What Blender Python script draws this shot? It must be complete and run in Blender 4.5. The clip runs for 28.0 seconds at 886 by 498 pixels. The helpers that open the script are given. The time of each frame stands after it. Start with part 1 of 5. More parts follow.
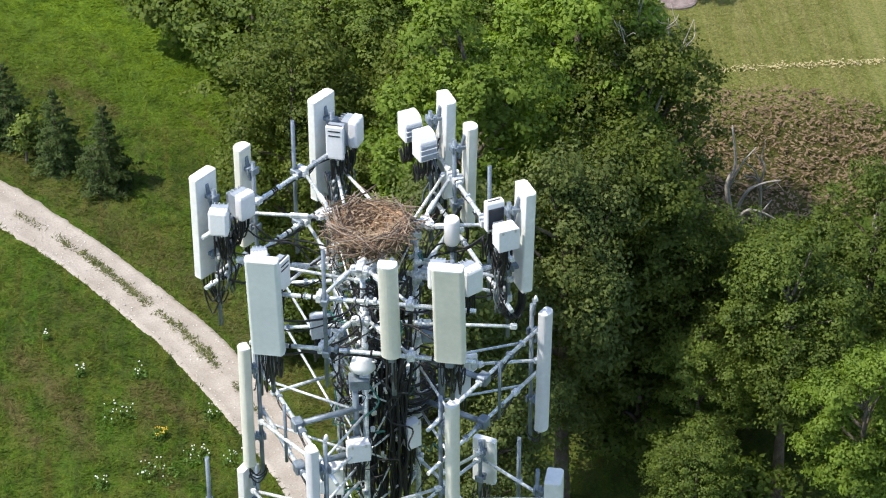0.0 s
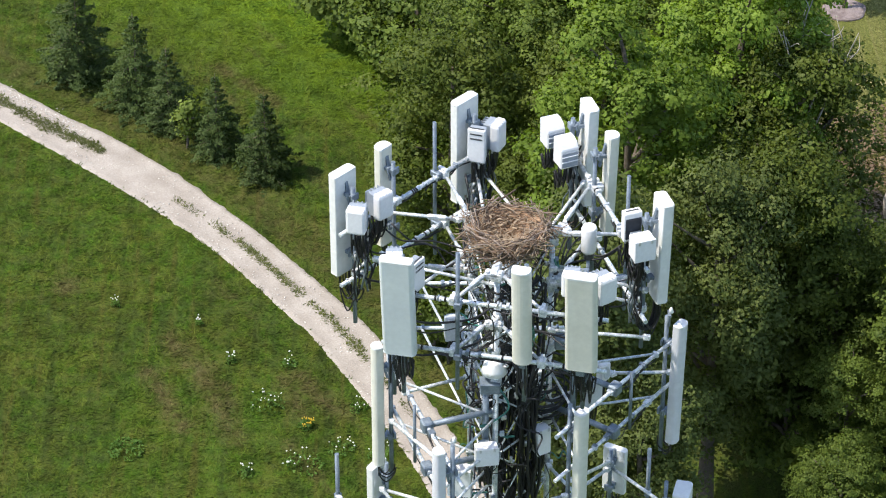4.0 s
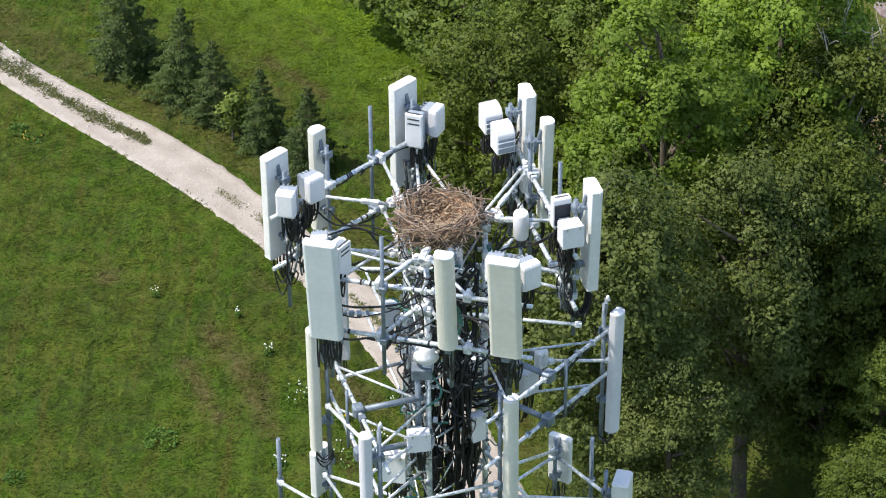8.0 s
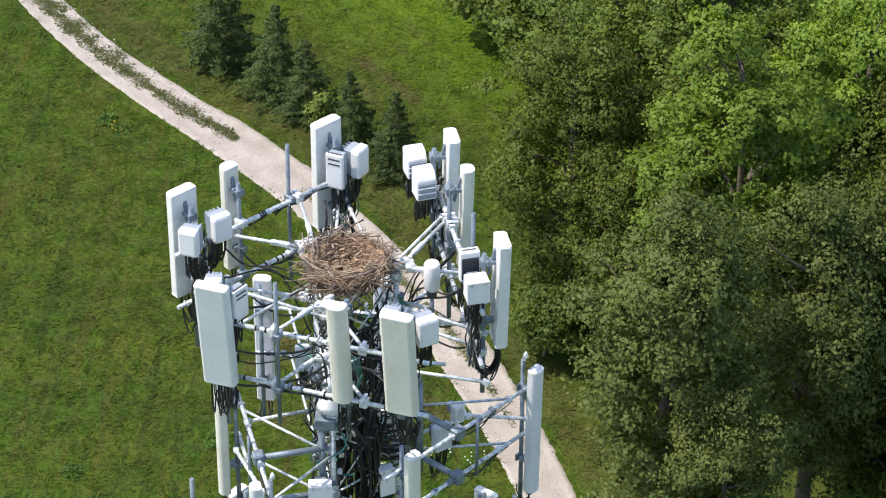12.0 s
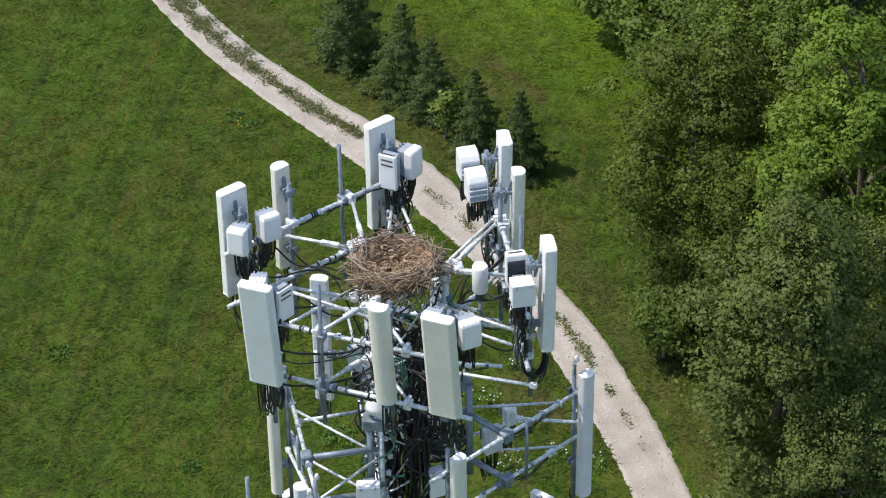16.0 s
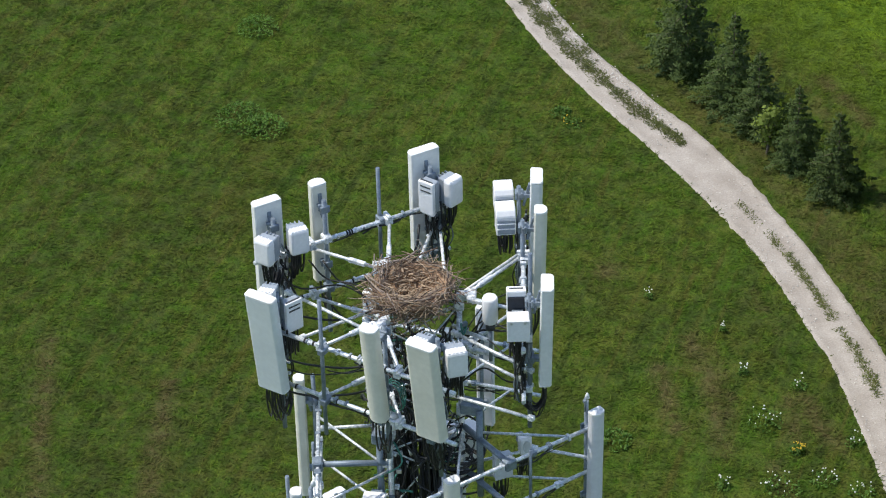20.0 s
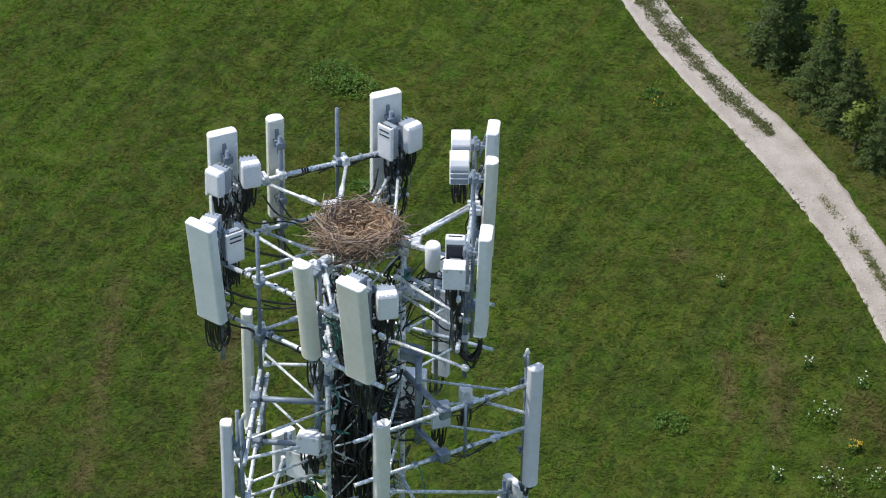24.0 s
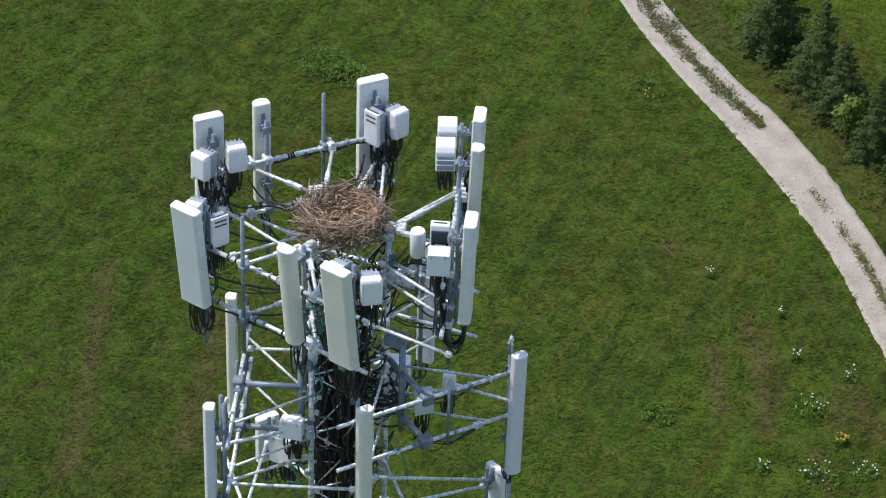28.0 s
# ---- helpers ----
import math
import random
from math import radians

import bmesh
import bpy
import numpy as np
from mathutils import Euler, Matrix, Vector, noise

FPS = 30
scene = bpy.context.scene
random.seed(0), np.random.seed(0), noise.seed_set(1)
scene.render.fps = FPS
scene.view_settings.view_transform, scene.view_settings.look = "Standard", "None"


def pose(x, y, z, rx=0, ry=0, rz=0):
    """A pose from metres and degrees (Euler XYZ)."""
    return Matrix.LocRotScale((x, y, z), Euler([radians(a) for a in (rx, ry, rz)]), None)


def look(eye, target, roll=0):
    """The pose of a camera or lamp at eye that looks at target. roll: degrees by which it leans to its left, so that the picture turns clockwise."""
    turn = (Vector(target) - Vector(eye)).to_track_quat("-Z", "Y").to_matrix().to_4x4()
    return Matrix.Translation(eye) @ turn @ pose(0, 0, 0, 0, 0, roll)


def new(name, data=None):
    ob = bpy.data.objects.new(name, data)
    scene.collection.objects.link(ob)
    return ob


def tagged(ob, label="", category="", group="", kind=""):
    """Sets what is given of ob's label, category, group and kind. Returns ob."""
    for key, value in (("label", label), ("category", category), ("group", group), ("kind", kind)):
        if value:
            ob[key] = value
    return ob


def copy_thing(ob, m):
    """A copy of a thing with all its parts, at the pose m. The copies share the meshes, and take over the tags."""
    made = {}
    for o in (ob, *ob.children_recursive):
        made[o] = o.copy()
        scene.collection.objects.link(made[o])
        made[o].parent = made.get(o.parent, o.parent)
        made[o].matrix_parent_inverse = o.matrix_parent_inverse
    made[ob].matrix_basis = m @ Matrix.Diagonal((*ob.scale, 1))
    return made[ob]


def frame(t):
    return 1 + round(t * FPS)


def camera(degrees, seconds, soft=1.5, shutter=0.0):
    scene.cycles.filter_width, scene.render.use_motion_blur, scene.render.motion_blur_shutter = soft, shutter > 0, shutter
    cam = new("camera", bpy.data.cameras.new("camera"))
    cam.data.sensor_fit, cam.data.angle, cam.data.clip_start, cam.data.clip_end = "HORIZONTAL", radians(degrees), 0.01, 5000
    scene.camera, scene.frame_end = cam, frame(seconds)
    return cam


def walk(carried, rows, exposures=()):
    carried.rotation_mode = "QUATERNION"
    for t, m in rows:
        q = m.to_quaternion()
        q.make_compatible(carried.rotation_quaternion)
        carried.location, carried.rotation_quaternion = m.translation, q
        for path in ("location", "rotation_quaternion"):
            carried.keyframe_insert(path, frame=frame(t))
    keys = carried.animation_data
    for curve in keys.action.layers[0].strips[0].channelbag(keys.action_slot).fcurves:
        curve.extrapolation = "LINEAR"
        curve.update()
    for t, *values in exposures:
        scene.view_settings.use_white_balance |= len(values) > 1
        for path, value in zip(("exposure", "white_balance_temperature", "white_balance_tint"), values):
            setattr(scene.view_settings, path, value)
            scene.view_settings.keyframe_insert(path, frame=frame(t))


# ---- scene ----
# ---- camera ----
cam = camera(16.64, 28.0, soft=1.1)
PATH = [
    (0.0, -1.941, -30.978, 68.022, -5.135, -35.084, -0.328),
    (0.5, -1.835, -30.970, 68.008, -4.857, -35.076, -0.252),
    (1.0, -1.767, -30.944, 68.035, -4.312, -35.102, -0.103),
    (1.5, -1.706, -30.924, 68.027, -3.729, -35.104, 0.213),
    (2.0, -1.700, -30.922, 68.063, -3.105, -35.130, 0.429),
    (2.5, -1.703, -30.867, 68.022, -2.474, -35.122, 0.511),
    (3.0, -1.721, -30.898, 68.065, -1.849, -35.120, 0.458),
    (3.5, -1.692, -30.934, 68.091, -1.535, -35.122, 0.141),
    (5.5, -1.062, -30.896, 68.053, -1.059, -35.121, -0.434),
    (6.0, -0.814, -30.924, 68.079, -0.371, -35.129, -0.430),
    (6.5, -0.554, -30.935, 68.030, 0.448, -35.113, -0.378),
    (7.0, -0.255, -30.923, 67.976, 0.585, -35.118, -0.424),
    (7.5, 0.061, -30.886, 67.865, 0.656, -35.114, -0.580),
    (8.0, 0.401, -30.939, 67.857, 0.774, -35.131, -0.622),
    (8.5, 0.747, -30.849, 67.743, 1.230, -35.124, -0.698),
    (9.0, 1.117, -30.891, 67.706, 1.775, -35.136, -0.941),
    (9.5, 1.518, -30.840, 67.585, 2.363, -35.131, -1.115),
    (10.0, 1.988, -30.722, 67.500, 2.644, -35.178, -1.096),
    (10.5, 2.413, -30.495, 67.432, 2.521, -35.217, -0.862),
    (11.0, 2.781, -30.129, 67.390, 2.569, -35.218, -0.631),
    (11.5, 3.088, -29.712, 67.485, 3.237, -35.259, -0.170),
    (12.0, 3.352, -29.328, 67.640, 4.424, -35.254, 0.183),
    (12.5, 3.440, -29.213, 67.789, 4.320, -35.263, 0.619),
    (13.0, 3.461, -29.139, 67.810, 5.059, -35.253, 0.888),
    (13.5, 3.461, -29.163, 67.805, 6.185, -35.272, 0.950),
    (15.5, 4.031, -29.032, 67.541, 7.310, -35.277, -0.656),
    (16.0, 4.602, -29.090, 67.615, 8.006, -35.267, -1.215),
    (16.5, 5.204, -28.987, 67.608, 9.458, -35.238, -1.504),
    (17.0, 5.833, -29.006, 67.764, 10.710, -35.226, -1.550),
    (17.5, 6.495, -29.048, 67.993, 12.180, -35.212, -1.520),
    (18.0, 7.156, -29.036, 68.205, 13.227, -35.233, -1.609),
    (18.5, 7.807, -28.980, 68.355, 14.213, -35.227, -1.731),
    (19.0, 8.473, -28.909, 68.490, 15.286, -35.268, -1.681),
    (19.5, 9.112, -28.847, 68.592, 16.736, -35.271, -1.676),
    (20.0, 9.752, -28.737, 68.662, 18.106, -35.311, -1.544),
    (20.5, 10.384, -28.601, 68.689, 19.365, -35.362, -1.397),
    (21.0, 10.994, -28.469, 68.680, 20.626, -35.410, -1.387),
    (21.5, 11.632, -28.405, 68.782, 21.723, -35.457, -1.028),
    (23.5, 12.057, -28.187, 68.478, 21.084, -35.644, 0.859),
    (24.0, 12.044, -28.184, 68.321, 21.263, -35.692, 0.964),
    (24.5, 12.039, -28.185, 68.174, 21.329, -35.732, 0.968),
    (25.0, 12.022, -28.145, 68.025, 21.396, -35.757, 0.935),
    (25.5, 12.016, -28.100, 67.928, 21.417, -35.800, 0.964),
    (26.0, 12.042, -28.094, 67.919, 21.403, -35.809, 1.046),
    (26.5, 12.084, -28.112, 68.005, 21.316, -35.835, 1.243),
    (27.0, 12.093, -28.092, 68.068, 21.165, -35.846, 1.474),
    (27.5, 12.098, -28.106, 68.178, 21.082, -35.864, 1.668),
    (28.0, 12.125, -28.166, 68.281, 21.060, -35.880, 1.745),
]


def at(t, x, y, z, yaw, pitch, roll):
    """A camera row: place, yaw to the left of +y, pitch up, roll."""
    return t, Matrix.Translation((x, y, z)) @ pose(0, 0, 0, 0, 0, yaw) @ pose(0, 0, 0, 90 + pitch) @ pose(0, 0, 0, 0, 0, roll)


walk(cam, [at(*row) for row in PATH], exposures=[(0.0, 0.80, 6780, 10), (9.0, 0.78, 6780, 11), (13.0, 0.79, 6780, 12), (17.0, 0.42, 6680, 9), (21.0, 0.37, 6640, 8), (24.0, 0.34, 6600, 10), (28.0, 0.33, 6580, 11)])

# ---- light: high summer sun under a bright hazy sky ----
SUN_TO = Vector((-0.57, -0.06, 1.0)).normalized()
world = bpy.data.worlds.new("world")
scene.world = world
world.use_nodes = True
wn = world.node_tree.nodes
sky = wn.new("ShaderNodeTexSky")
sky.sky_type, sky.sun_disc = "NISHITA", False
sky.sun_elevation = math.asin(SUN_TO.z)
sky.sun_rotation = math.atan2(SUN_TO.x, SUN_TO.y)
world.node_tree.links.new(sky.outputs[0], wn["Background"].inputs[0])
wn["Background"].inputs[1].default_value = 0.15
sun = new("sun", bpy.data.lights.new("sun", "SUN"))
sun.data.energy, sun.data.angle, sun.data.color = 3.0, radians(0.9), (1.0, 0.955, 0.88)
sun.matrix_world = look(SUN_TO * 100, (0, 0, 0))


# ---- materials ----
def material(name, color, rough=0.6, metal=0.0, var=0.25, scale=6.0, fine=40.0, bump=0.15, tint=None, dist=0.01, rand=0.0, spec=0.5):
    """A node material: base colour varied at two scales, with roughness variation and fine relief."""
    m = bpy.data.materials.new(name)
    m.use_nodes = True
    n, l = m.node_tree.nodes, m.node_tree.links
    b = n["Principled BSDF"]
    co = n.new("ShaderNodeTexCoord")
    big, small = n.new("ShaderNodeTexNoise"), n.new("ShaderNodeTexNoise")
    big.inputs["Scale"].default_value, big.inputs["Detail"].default_value = scale, 6
    small.inputs["Scale"].default_value, small.inputs["Detail"].default_value = fine, 4
    l.new(co.outputs["Object"], big.inputs["Vector"])
    l.new(co.outputs["Object"], small.inputs["Vector"])
    mix = n.new("ShaderNodeMix")
    mix.data_type = "RGBA"
    dark = tint if tint else tuple(c * (1 - var) for c in color)
    mix.inputs["A"].default_value, mix.inputs["B"].default_value = (*dark, 1), (*color, 1)
    ramp = n.new("ShaderNodeMapRange")
    ramp.inputs["From Min"].default_value, ramp.inputs["From Max"].default_value = 0.36, 0.62
    l.new(big.outputs["Fac"], ramp.inputs["Value"])
    l.new(ramp.outputs["Result"], mix.inputs["Factor"])
    last = mix.outputs["Result"]
    hs = n.new("ShaderNodeHueSaturation")
    l.new(last, hs.inputs["Color"])
    mr = n.new("ShaderNodeMapRange")
    mr.inputs["To Min"].default_value, mr.inputs["To Max"].default_value = 1 - var * 0.6, 1 + var * 0.6
    mr.inputs["From Min"].default_value, mr.inputs["From Max"].default_value = 0.3, 0.7
    l.new(small.outputs["Fac"], mr.inputs["Value"])
    if rand:
        oi = n.new("ShaderNodeObjectInfo")
        rr = n.new("ShaderNodeMapRange")
        rr.inputs["To Min"].default_value, rr.inputs["To Max"].default_value = 1 - rand, 1 + rand
        l.new(oi.outputs["Random"], rr.inputs["Value"])
        mul = n.new("ShaderNodeMath")
        mul.operation = "MULTIPLY"
        l.new(mr.outputs["Result"], mul.inputs[0])
        l.new(rr.outputs["Result"], mul.inputs[1])
        l.new(mul.outputs[0], hs.inputs["Value"])
    else:
        l.new(mr.outputs["Result"], hs.inputs["Value"])
    l.new(hs.outputs["Color"], b.inputs["Base Color"])
    rg = n.new("ShaderNodeMapRange")
    rg.inputs["To Min"].default_value, rg.inputs["To Max"].default_value = max(0.05, rough - 0.12), min(1, rough + 0.12)
    l.new(small.outputs["Fac"], rg.inputs["Value"])
    l.new(rg.outputs["Result"], b.inputs["Roughness"])
    b.inputs["Metallic"].default_value = metal
    b.inputs["Specular IOR Level"].default_value = spec
    if bump:
        bp = n.new("ShaderNodeBump")
        bp.inputs["Strength"].default_value, bp.inputs["Distance"].default_value = bump, dist
        l.new(small.outputs["Fac"], bp.inputs["Height"])
        l.new(bp.outputs["Normal"], b.inputs["Normal"])
    return m


def leaf_material(name, dark, light, scale, trans=0.35, rough=0.55):
    """Foliage: two greens mixed in clumps and leaf by leaf, with some light passing through."""
    m = bpy.data.materials.new(name)
    m.use_nodes = True
    n, l = m.node_tree.nodes, m.node_tree.links
    b = n["Principled BSDF"]
    geo, co, oi = n.new("ShaderNodeNewGeometry"), n.new("ShaderNodeTexCoord"), n.new("ShaderNodeObjectInfo")
    no = n.new("ShaderNodeTexNoise")
    no.inputs["Scale"].default_value, no.inputs["Detail"].default_value = scale, 5
    l.new(co.outputs["Object"], no.inputs["Vector"])
    add = n.new("ShaderNodeMath")
    add.operation = "MULTIPLY_ADD"
    add.inputs[1].default_value = 0.55
    l.new(geo.outputs["Random Per Island"], add.inputs[0])
    sub = n.new("ShaderNodeMapRange")
    sub.inputs["From Min"].default_value, sub.inputs["From Max"].default_value = 0.32, 0.68
    sub.inputs["To Max"].default_value = 0.50
    l.new(no.outputs["Fac"], sub.inputs["Value"])
    l.new(sub.outputs["Result"], add.inputs[2])
    mix = n.new("ShaderNodeMix")
    mix.data_type = "RGBA"
    mix.inputs["A"].default_value, mix.inputs["B"].default_value = (*dark, 1), (*light, 1)
    l.new(add.outputs[0], mix.inputs["Factor"])
    hs = n.new("ShaderNodeHueSaturation")
    vr = n.new("ShaderNodeMapRange")
    vr.inputs["To Min"].default_value, vr.inputs["To Max"].default_value = 0.82, 1.15
    l.new(oi.outputs["Random"], vr.inputs["Value"])
    l.new(vr.outputs["Result"], hs.inputs["Value"])
    l.new(mix.outputs["Result"], hs.inputs["Color"])
    l.new(hs.outputs["Color"], b.inputs["Base Color"])
    b.inputs["Roughness"].default_value = rough
    b.inputs["Specular IOR Level"].default_value = 0.18
    tr = n.new("ShaderNodeBsdfTranslucent")
    warm = n.new("ShaderNodeMix")
    warm.data_type, warm.blend_type = "RGBA", "MULTIPLY"
    warm.inputs["Factor"].default_value = 1
    warm.inputs["B"].default_value = (1.25, 1.3, 0.5, 1)
    l.new(hs.outputs["Color"], warm.inputs["A"])
    l.new(warm.outputs["Result"], tr.inputs["Color"])
    ms = n.new("ShaderNodeMixShader")
    ms.inputs[0].default_value = trans
    l.new(b.outputs[0], ms.inputs[1])
    l.new(tr.outputs[0], ms.inputs[2])
    l.new(ms.outputs[0], n["Material Output"].inputs["Surface"])
    return m


WHITE = material("white_radome", (0.82, 0.82, 0.80), 0.45, 0, 0.10, 2.0, 14, 0.03, tint=(0.75, 0.76, 0.74))
CREAM = material("aged_cream_radome", (0.76, 0.745, 0.66), 0.5, 0, 0.08, 2.0, 14, 0.03, tint=(0.70, 0.69, 0.60))
COOL = material("cool_grey_radome", (0.74, 0.78, 0.77), 0.42, 0, 0.06, 2.0, 14, 0.03, tint=(0.69, 0.73, 0.73))
LILAC = material("pale_grey_radome", (0.72, 0.72, 0.76), 0.45, 0, 0.08, 2.0, 14, 0.03, tint=(0.67, 0.67, 0.72))
RADIO = material("white_powder_coat", (0.86, 0.86, 0.87), 0.4, 0, 0.06, 3, 30, 0.03, tint=(0.80, 0.80, 0.81))
RADIO_GREY = material("grey_powder_coat", (0.33, 0.37, 0.42), 0.5, 0, 0.15, 5, 30, 0.05, tint=(0.26, 0.30, 0.35))
BOX_GREY = material("light_grey_powder_coat", (0.60, 0.62, 0.64), 0.5, 0, 0.12, 4, 30, 0.05, tint=(0.52, 0.54, 0.56))
GALV = material("galvanised_steel", (0.83, 0.86, 0.88), 0.38, 0.38, 0.40, 17, 60, 0.1, tint=(0.46, 0.51, 0.56))
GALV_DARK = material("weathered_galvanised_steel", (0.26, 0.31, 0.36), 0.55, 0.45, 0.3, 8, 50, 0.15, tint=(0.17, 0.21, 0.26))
BRIGHT = material("whitened_steel", (0.86, 0.87, 0.88), 0.45, 0.15, 0.35, 14, 60, 0.2, tint=(0.46, 0.51, 0.55))
BLACK = material("black_cable_jacket", (0.022, 0.022, 0.025), 0.5, 0, 0.3, 8, 40, 0.1)
DARK = material("dark_rubber", (0.012, 0.012, 0.014), 0.65, 0, 0.3, 8, 40, 0.1)
CABLE_GREY = material("grey_blue_cable_jacket", (0.17, 0.21, 0.23), 0.5, 0, 0.3, 8, 40, 0.1)
TEAL = material("green_ground_wire", (0.05, 0.22, 0.18), 0.5, 0, 0.3, 8, 40, 0.05)
SLOT = material("dark_grille", (0.05, 0.055, 0.06), 0.6, 0, 0.2, 8, 40, 0.1)
MIRROR = material("dark_glossy_cover", (0.03, 0.035, 0.045), 0.18, 0, 0.2, 3, 20, 0.0)
CONN = material("nickel_connector", (0.75, 0.75, 0.74), 0.35, 0.6, 0.2, 20, 80, 0.1)


# ---- shape helpers ----
def part(name, bm, mat, parent=None, label="", smooth=False):
    """Link a bmesh as one mesh object, under parent where one is given."""
    me = bpy.data.meshes.new(name)
    if smooth:
        for f in bm.faces:
            f.smooth = True
    bm.to_mesh(me)
    bm.free()
    me.materials.append(mat)
    ob = new(name, me)
    if parent:
        ob.parent = parent
    return tagged(ob, label)


def thing(name, label, category, m=Matrix(), group="", kind=""):
    ob = new(name)
    ob.empty_display_size = 0.1
    ob.matrix_basis = m
    return tagged(ob, label, category, group, kind)


def box(sx, sy, sz, m=Matrix(), bevel=0.0, seg=2):
    bm = bmesh.new()
    bmesh.ops.create_cube(bm, size=1, matrix=m @ Matrix.Diagonal((sx, sy, sz, 1)))
    if bevel:
        bmesh.ops.bevel(bm, geom=bm.edges[:], offset=bevel, segments=seg, affect="EDGES", profile=0.5)
    return bm


def merge(*bms):
    out = bmesh.new()
    for b in bms:
        me = bpy.data.meshes.new("tmp")
        b.to_mesh(me)
        b.free()
        out.from_mesh(me)
        bpy.data.meshes.remove(me)
    return out


def tube(points, r, sides=10, bm=None, caps=True, r_end=None):
    """A round bar along points."""
    bm = bm or bmesh.new()
    pts = [Vector(p) for p in points]
    rings, up = [], None
    for i, p in enumerate(pts):
        d = (pts[min(i + 1, len(pts) - 1)] - pts[max(i - 1, 0)]).normalized()
        if up is None:
            up = d.orthogonal().normalized()
        up = (up - d * up.dot(d)).normalized()
        side = d.cross(up)
        rr = r if r_end is None else r + (r_end - r) * i / (len(pts) - 1)
        rings.append([bm.verts.new(p + (up * math.cos(a) + side * math.sin(a)) * rr) for a in (2 * math.pi * k / sides for k in range(sides))])
    for a, b in zip(rings, rings[1:]):
        for k in range(sides):
            f = bm.faces.new((a[k], a[(k + 1) % sides], b[(k + 1) % sides], b[k]))
            f.smooth = True
    if caps:
        bm.faces.new(rings[0][::-1])
        bm.faces.new(rings[-1])
    return bm


def curve_pts(points, n=6):
    """A smooth line through points (Catmull-Rom)."""
    p = [Vector(q) for q in points]
    p = [2 * p[0] - p[1]] + p + [2 * p[-1] - p[-2]]
    out = []
    for i in range(1, len(p) - 2):
        for k in range(n):
            t = k / n
            a, b, c, d = p[i - 1 : i + 3]
            out.append(0.5 * (2 * b + (c - a) * t + (2 * a - 5 * b + 4 * c - d) * t * t + (3 * b - a - 3 * c + d) * t**3))
    return out + [p[-2]]


def prism(outline, z0, z1, bm=None, shrink=0.0, cap=0.0):
    """An upright body over an outline in x and y, with a small sloped edge at both ends."""
    bm = bm or bmesh.new()
    n = len(outline)
    cx, cy = sum(p[0] for p in outline) / n, sum(p[1] for p in outline) / n
    levels = [(z0, 1 - shrink), (z0 + cap, 1), (z1 - cap, 1), (z1, 1 - shrink)] if cap else [(z0, 1), (z1, 1)]
    rings = [[bm.verts.new((cx + (x - cx) * s, cy + (y - cy) * s, z)) for x, y in outline] for z, s in levels]
    for a, b in zip(rings, rings[1:]):
        for k in range(n):
            bm.faces.new((a[k], a[(k + 1) % n], b[(k + 1) % n], b[k]))
    bm.faces.new(rings[0][::-1])
    bm.faces.new(rings[-1])
    return bm


def rounded(w, d, r, seg=4, bulge=0.0):
    """The outline of a radome, centred, its front towards -y with corners of radius r and a bulge."""
    out = []
    for cx, cy, a0 in ((w / 2 - r, d / 2 - r * 0.4, 0), (-w / 2 + r, d / 2 - r * 0.4, 90), (-w / 2 + r, -d / 2 + r, 180), (w / 2 - r, -d / 2 + r, 270)):
        ry = r * 0.4 if a0 < 180 else r
        for k in range(seg + 1):
            a = radians(a0 + 90 * k / seg)
            x, y = cx + r * math.cos(a), cy + ry * math.sin(a)
            if a0 >= 180:
                y -= bulge * (1 - (2 * x / w) ** 2)
            out.append((x, y))
    return out


# ---- ground, lane and meadow ----
# both edges of the lane: y, x of the west edge, x of the east edge
LANE = [
    (119, -45.0, -43.1), (104, -37.0, -35.1), (92, -29.8, -27.9), (86, -25.9, -23.9), (83.1, -23.9, -21.75), (80.6, -22.05, -19.75), (78.7, -20.55, -17.95), (76.7, -18.7, -15.75),
    (75, -17.0, -13.85), (73.45, -15.35, -11.95), (71.75, -13.55, -10.3), (70.3, -12.1, -9.0), (68.6, -10.45, -7.7), (66.85, -8.95, -6.3), (64.6, -7.25, -4.75), (62.4, -5.8, -3.25),
    (60.5, -4.5, -2.05), (57.7, -3.05, -0.72), (55.1, -1.78, 0.45), (52.4, -0.62, 1.5), (50, 0.2, 2.3), (47, 1.1, 3.2), (40, 2.4, 4.4), (30, 3.1, 5.1), (15, 3.2, 5.2), (-10, 3.2, 5.2),
]
lane_west = curve_pts([(w, y, 0) for y, w, e in LANE], 12)
lane_east = curve_pts([(e, y, 0) for y, w, e in LANE], 12)
LANE_Y = np.linspace(-10, 119, 1291)
LANE_X = np.interp(LANE_Y, [p.y for p in lane_west[::-1]], [p.x for p in lane_west[::-1]])
LANE_E = np.interp(LANE_Y, [p.y for p in lane_east[::-1]], [p.x for p in lane_east[::-1]])
LANE_MID = (LANE_X + LANE_E) / 2
LANE_COS = 1 / np.sqrt(1 + np.gradient(np.convolve(np.pad(LANE_MID, 10, mode="edge"), np.ones(21) / 21, "valid"), LANE_Y) ** 2)
LANE_HALF = (LANE_E - LANE_X) / 2 * LANE_COS


def lane_side(x, y):
    """The signed distance east of the lane's middle, and the lane's half width there."""
    x, y = np.asarray(x, float).ravel(), np.asarray(y, float).ravel()
    return (x - np.interp(y, LANE_Y, LANE_MID)) * np.interp(y, LANE_Y, LANE_COS), np.interp(y, LANE_Y, LANE_HALF)


def lane_offset(x, y):
    """The distance from the lane's middle, as if the lane were 1.9 m wide all along; x and y may be arrays."""
    s, half = lane_side(x, y)
    return np.abs(s) - half + 0.95


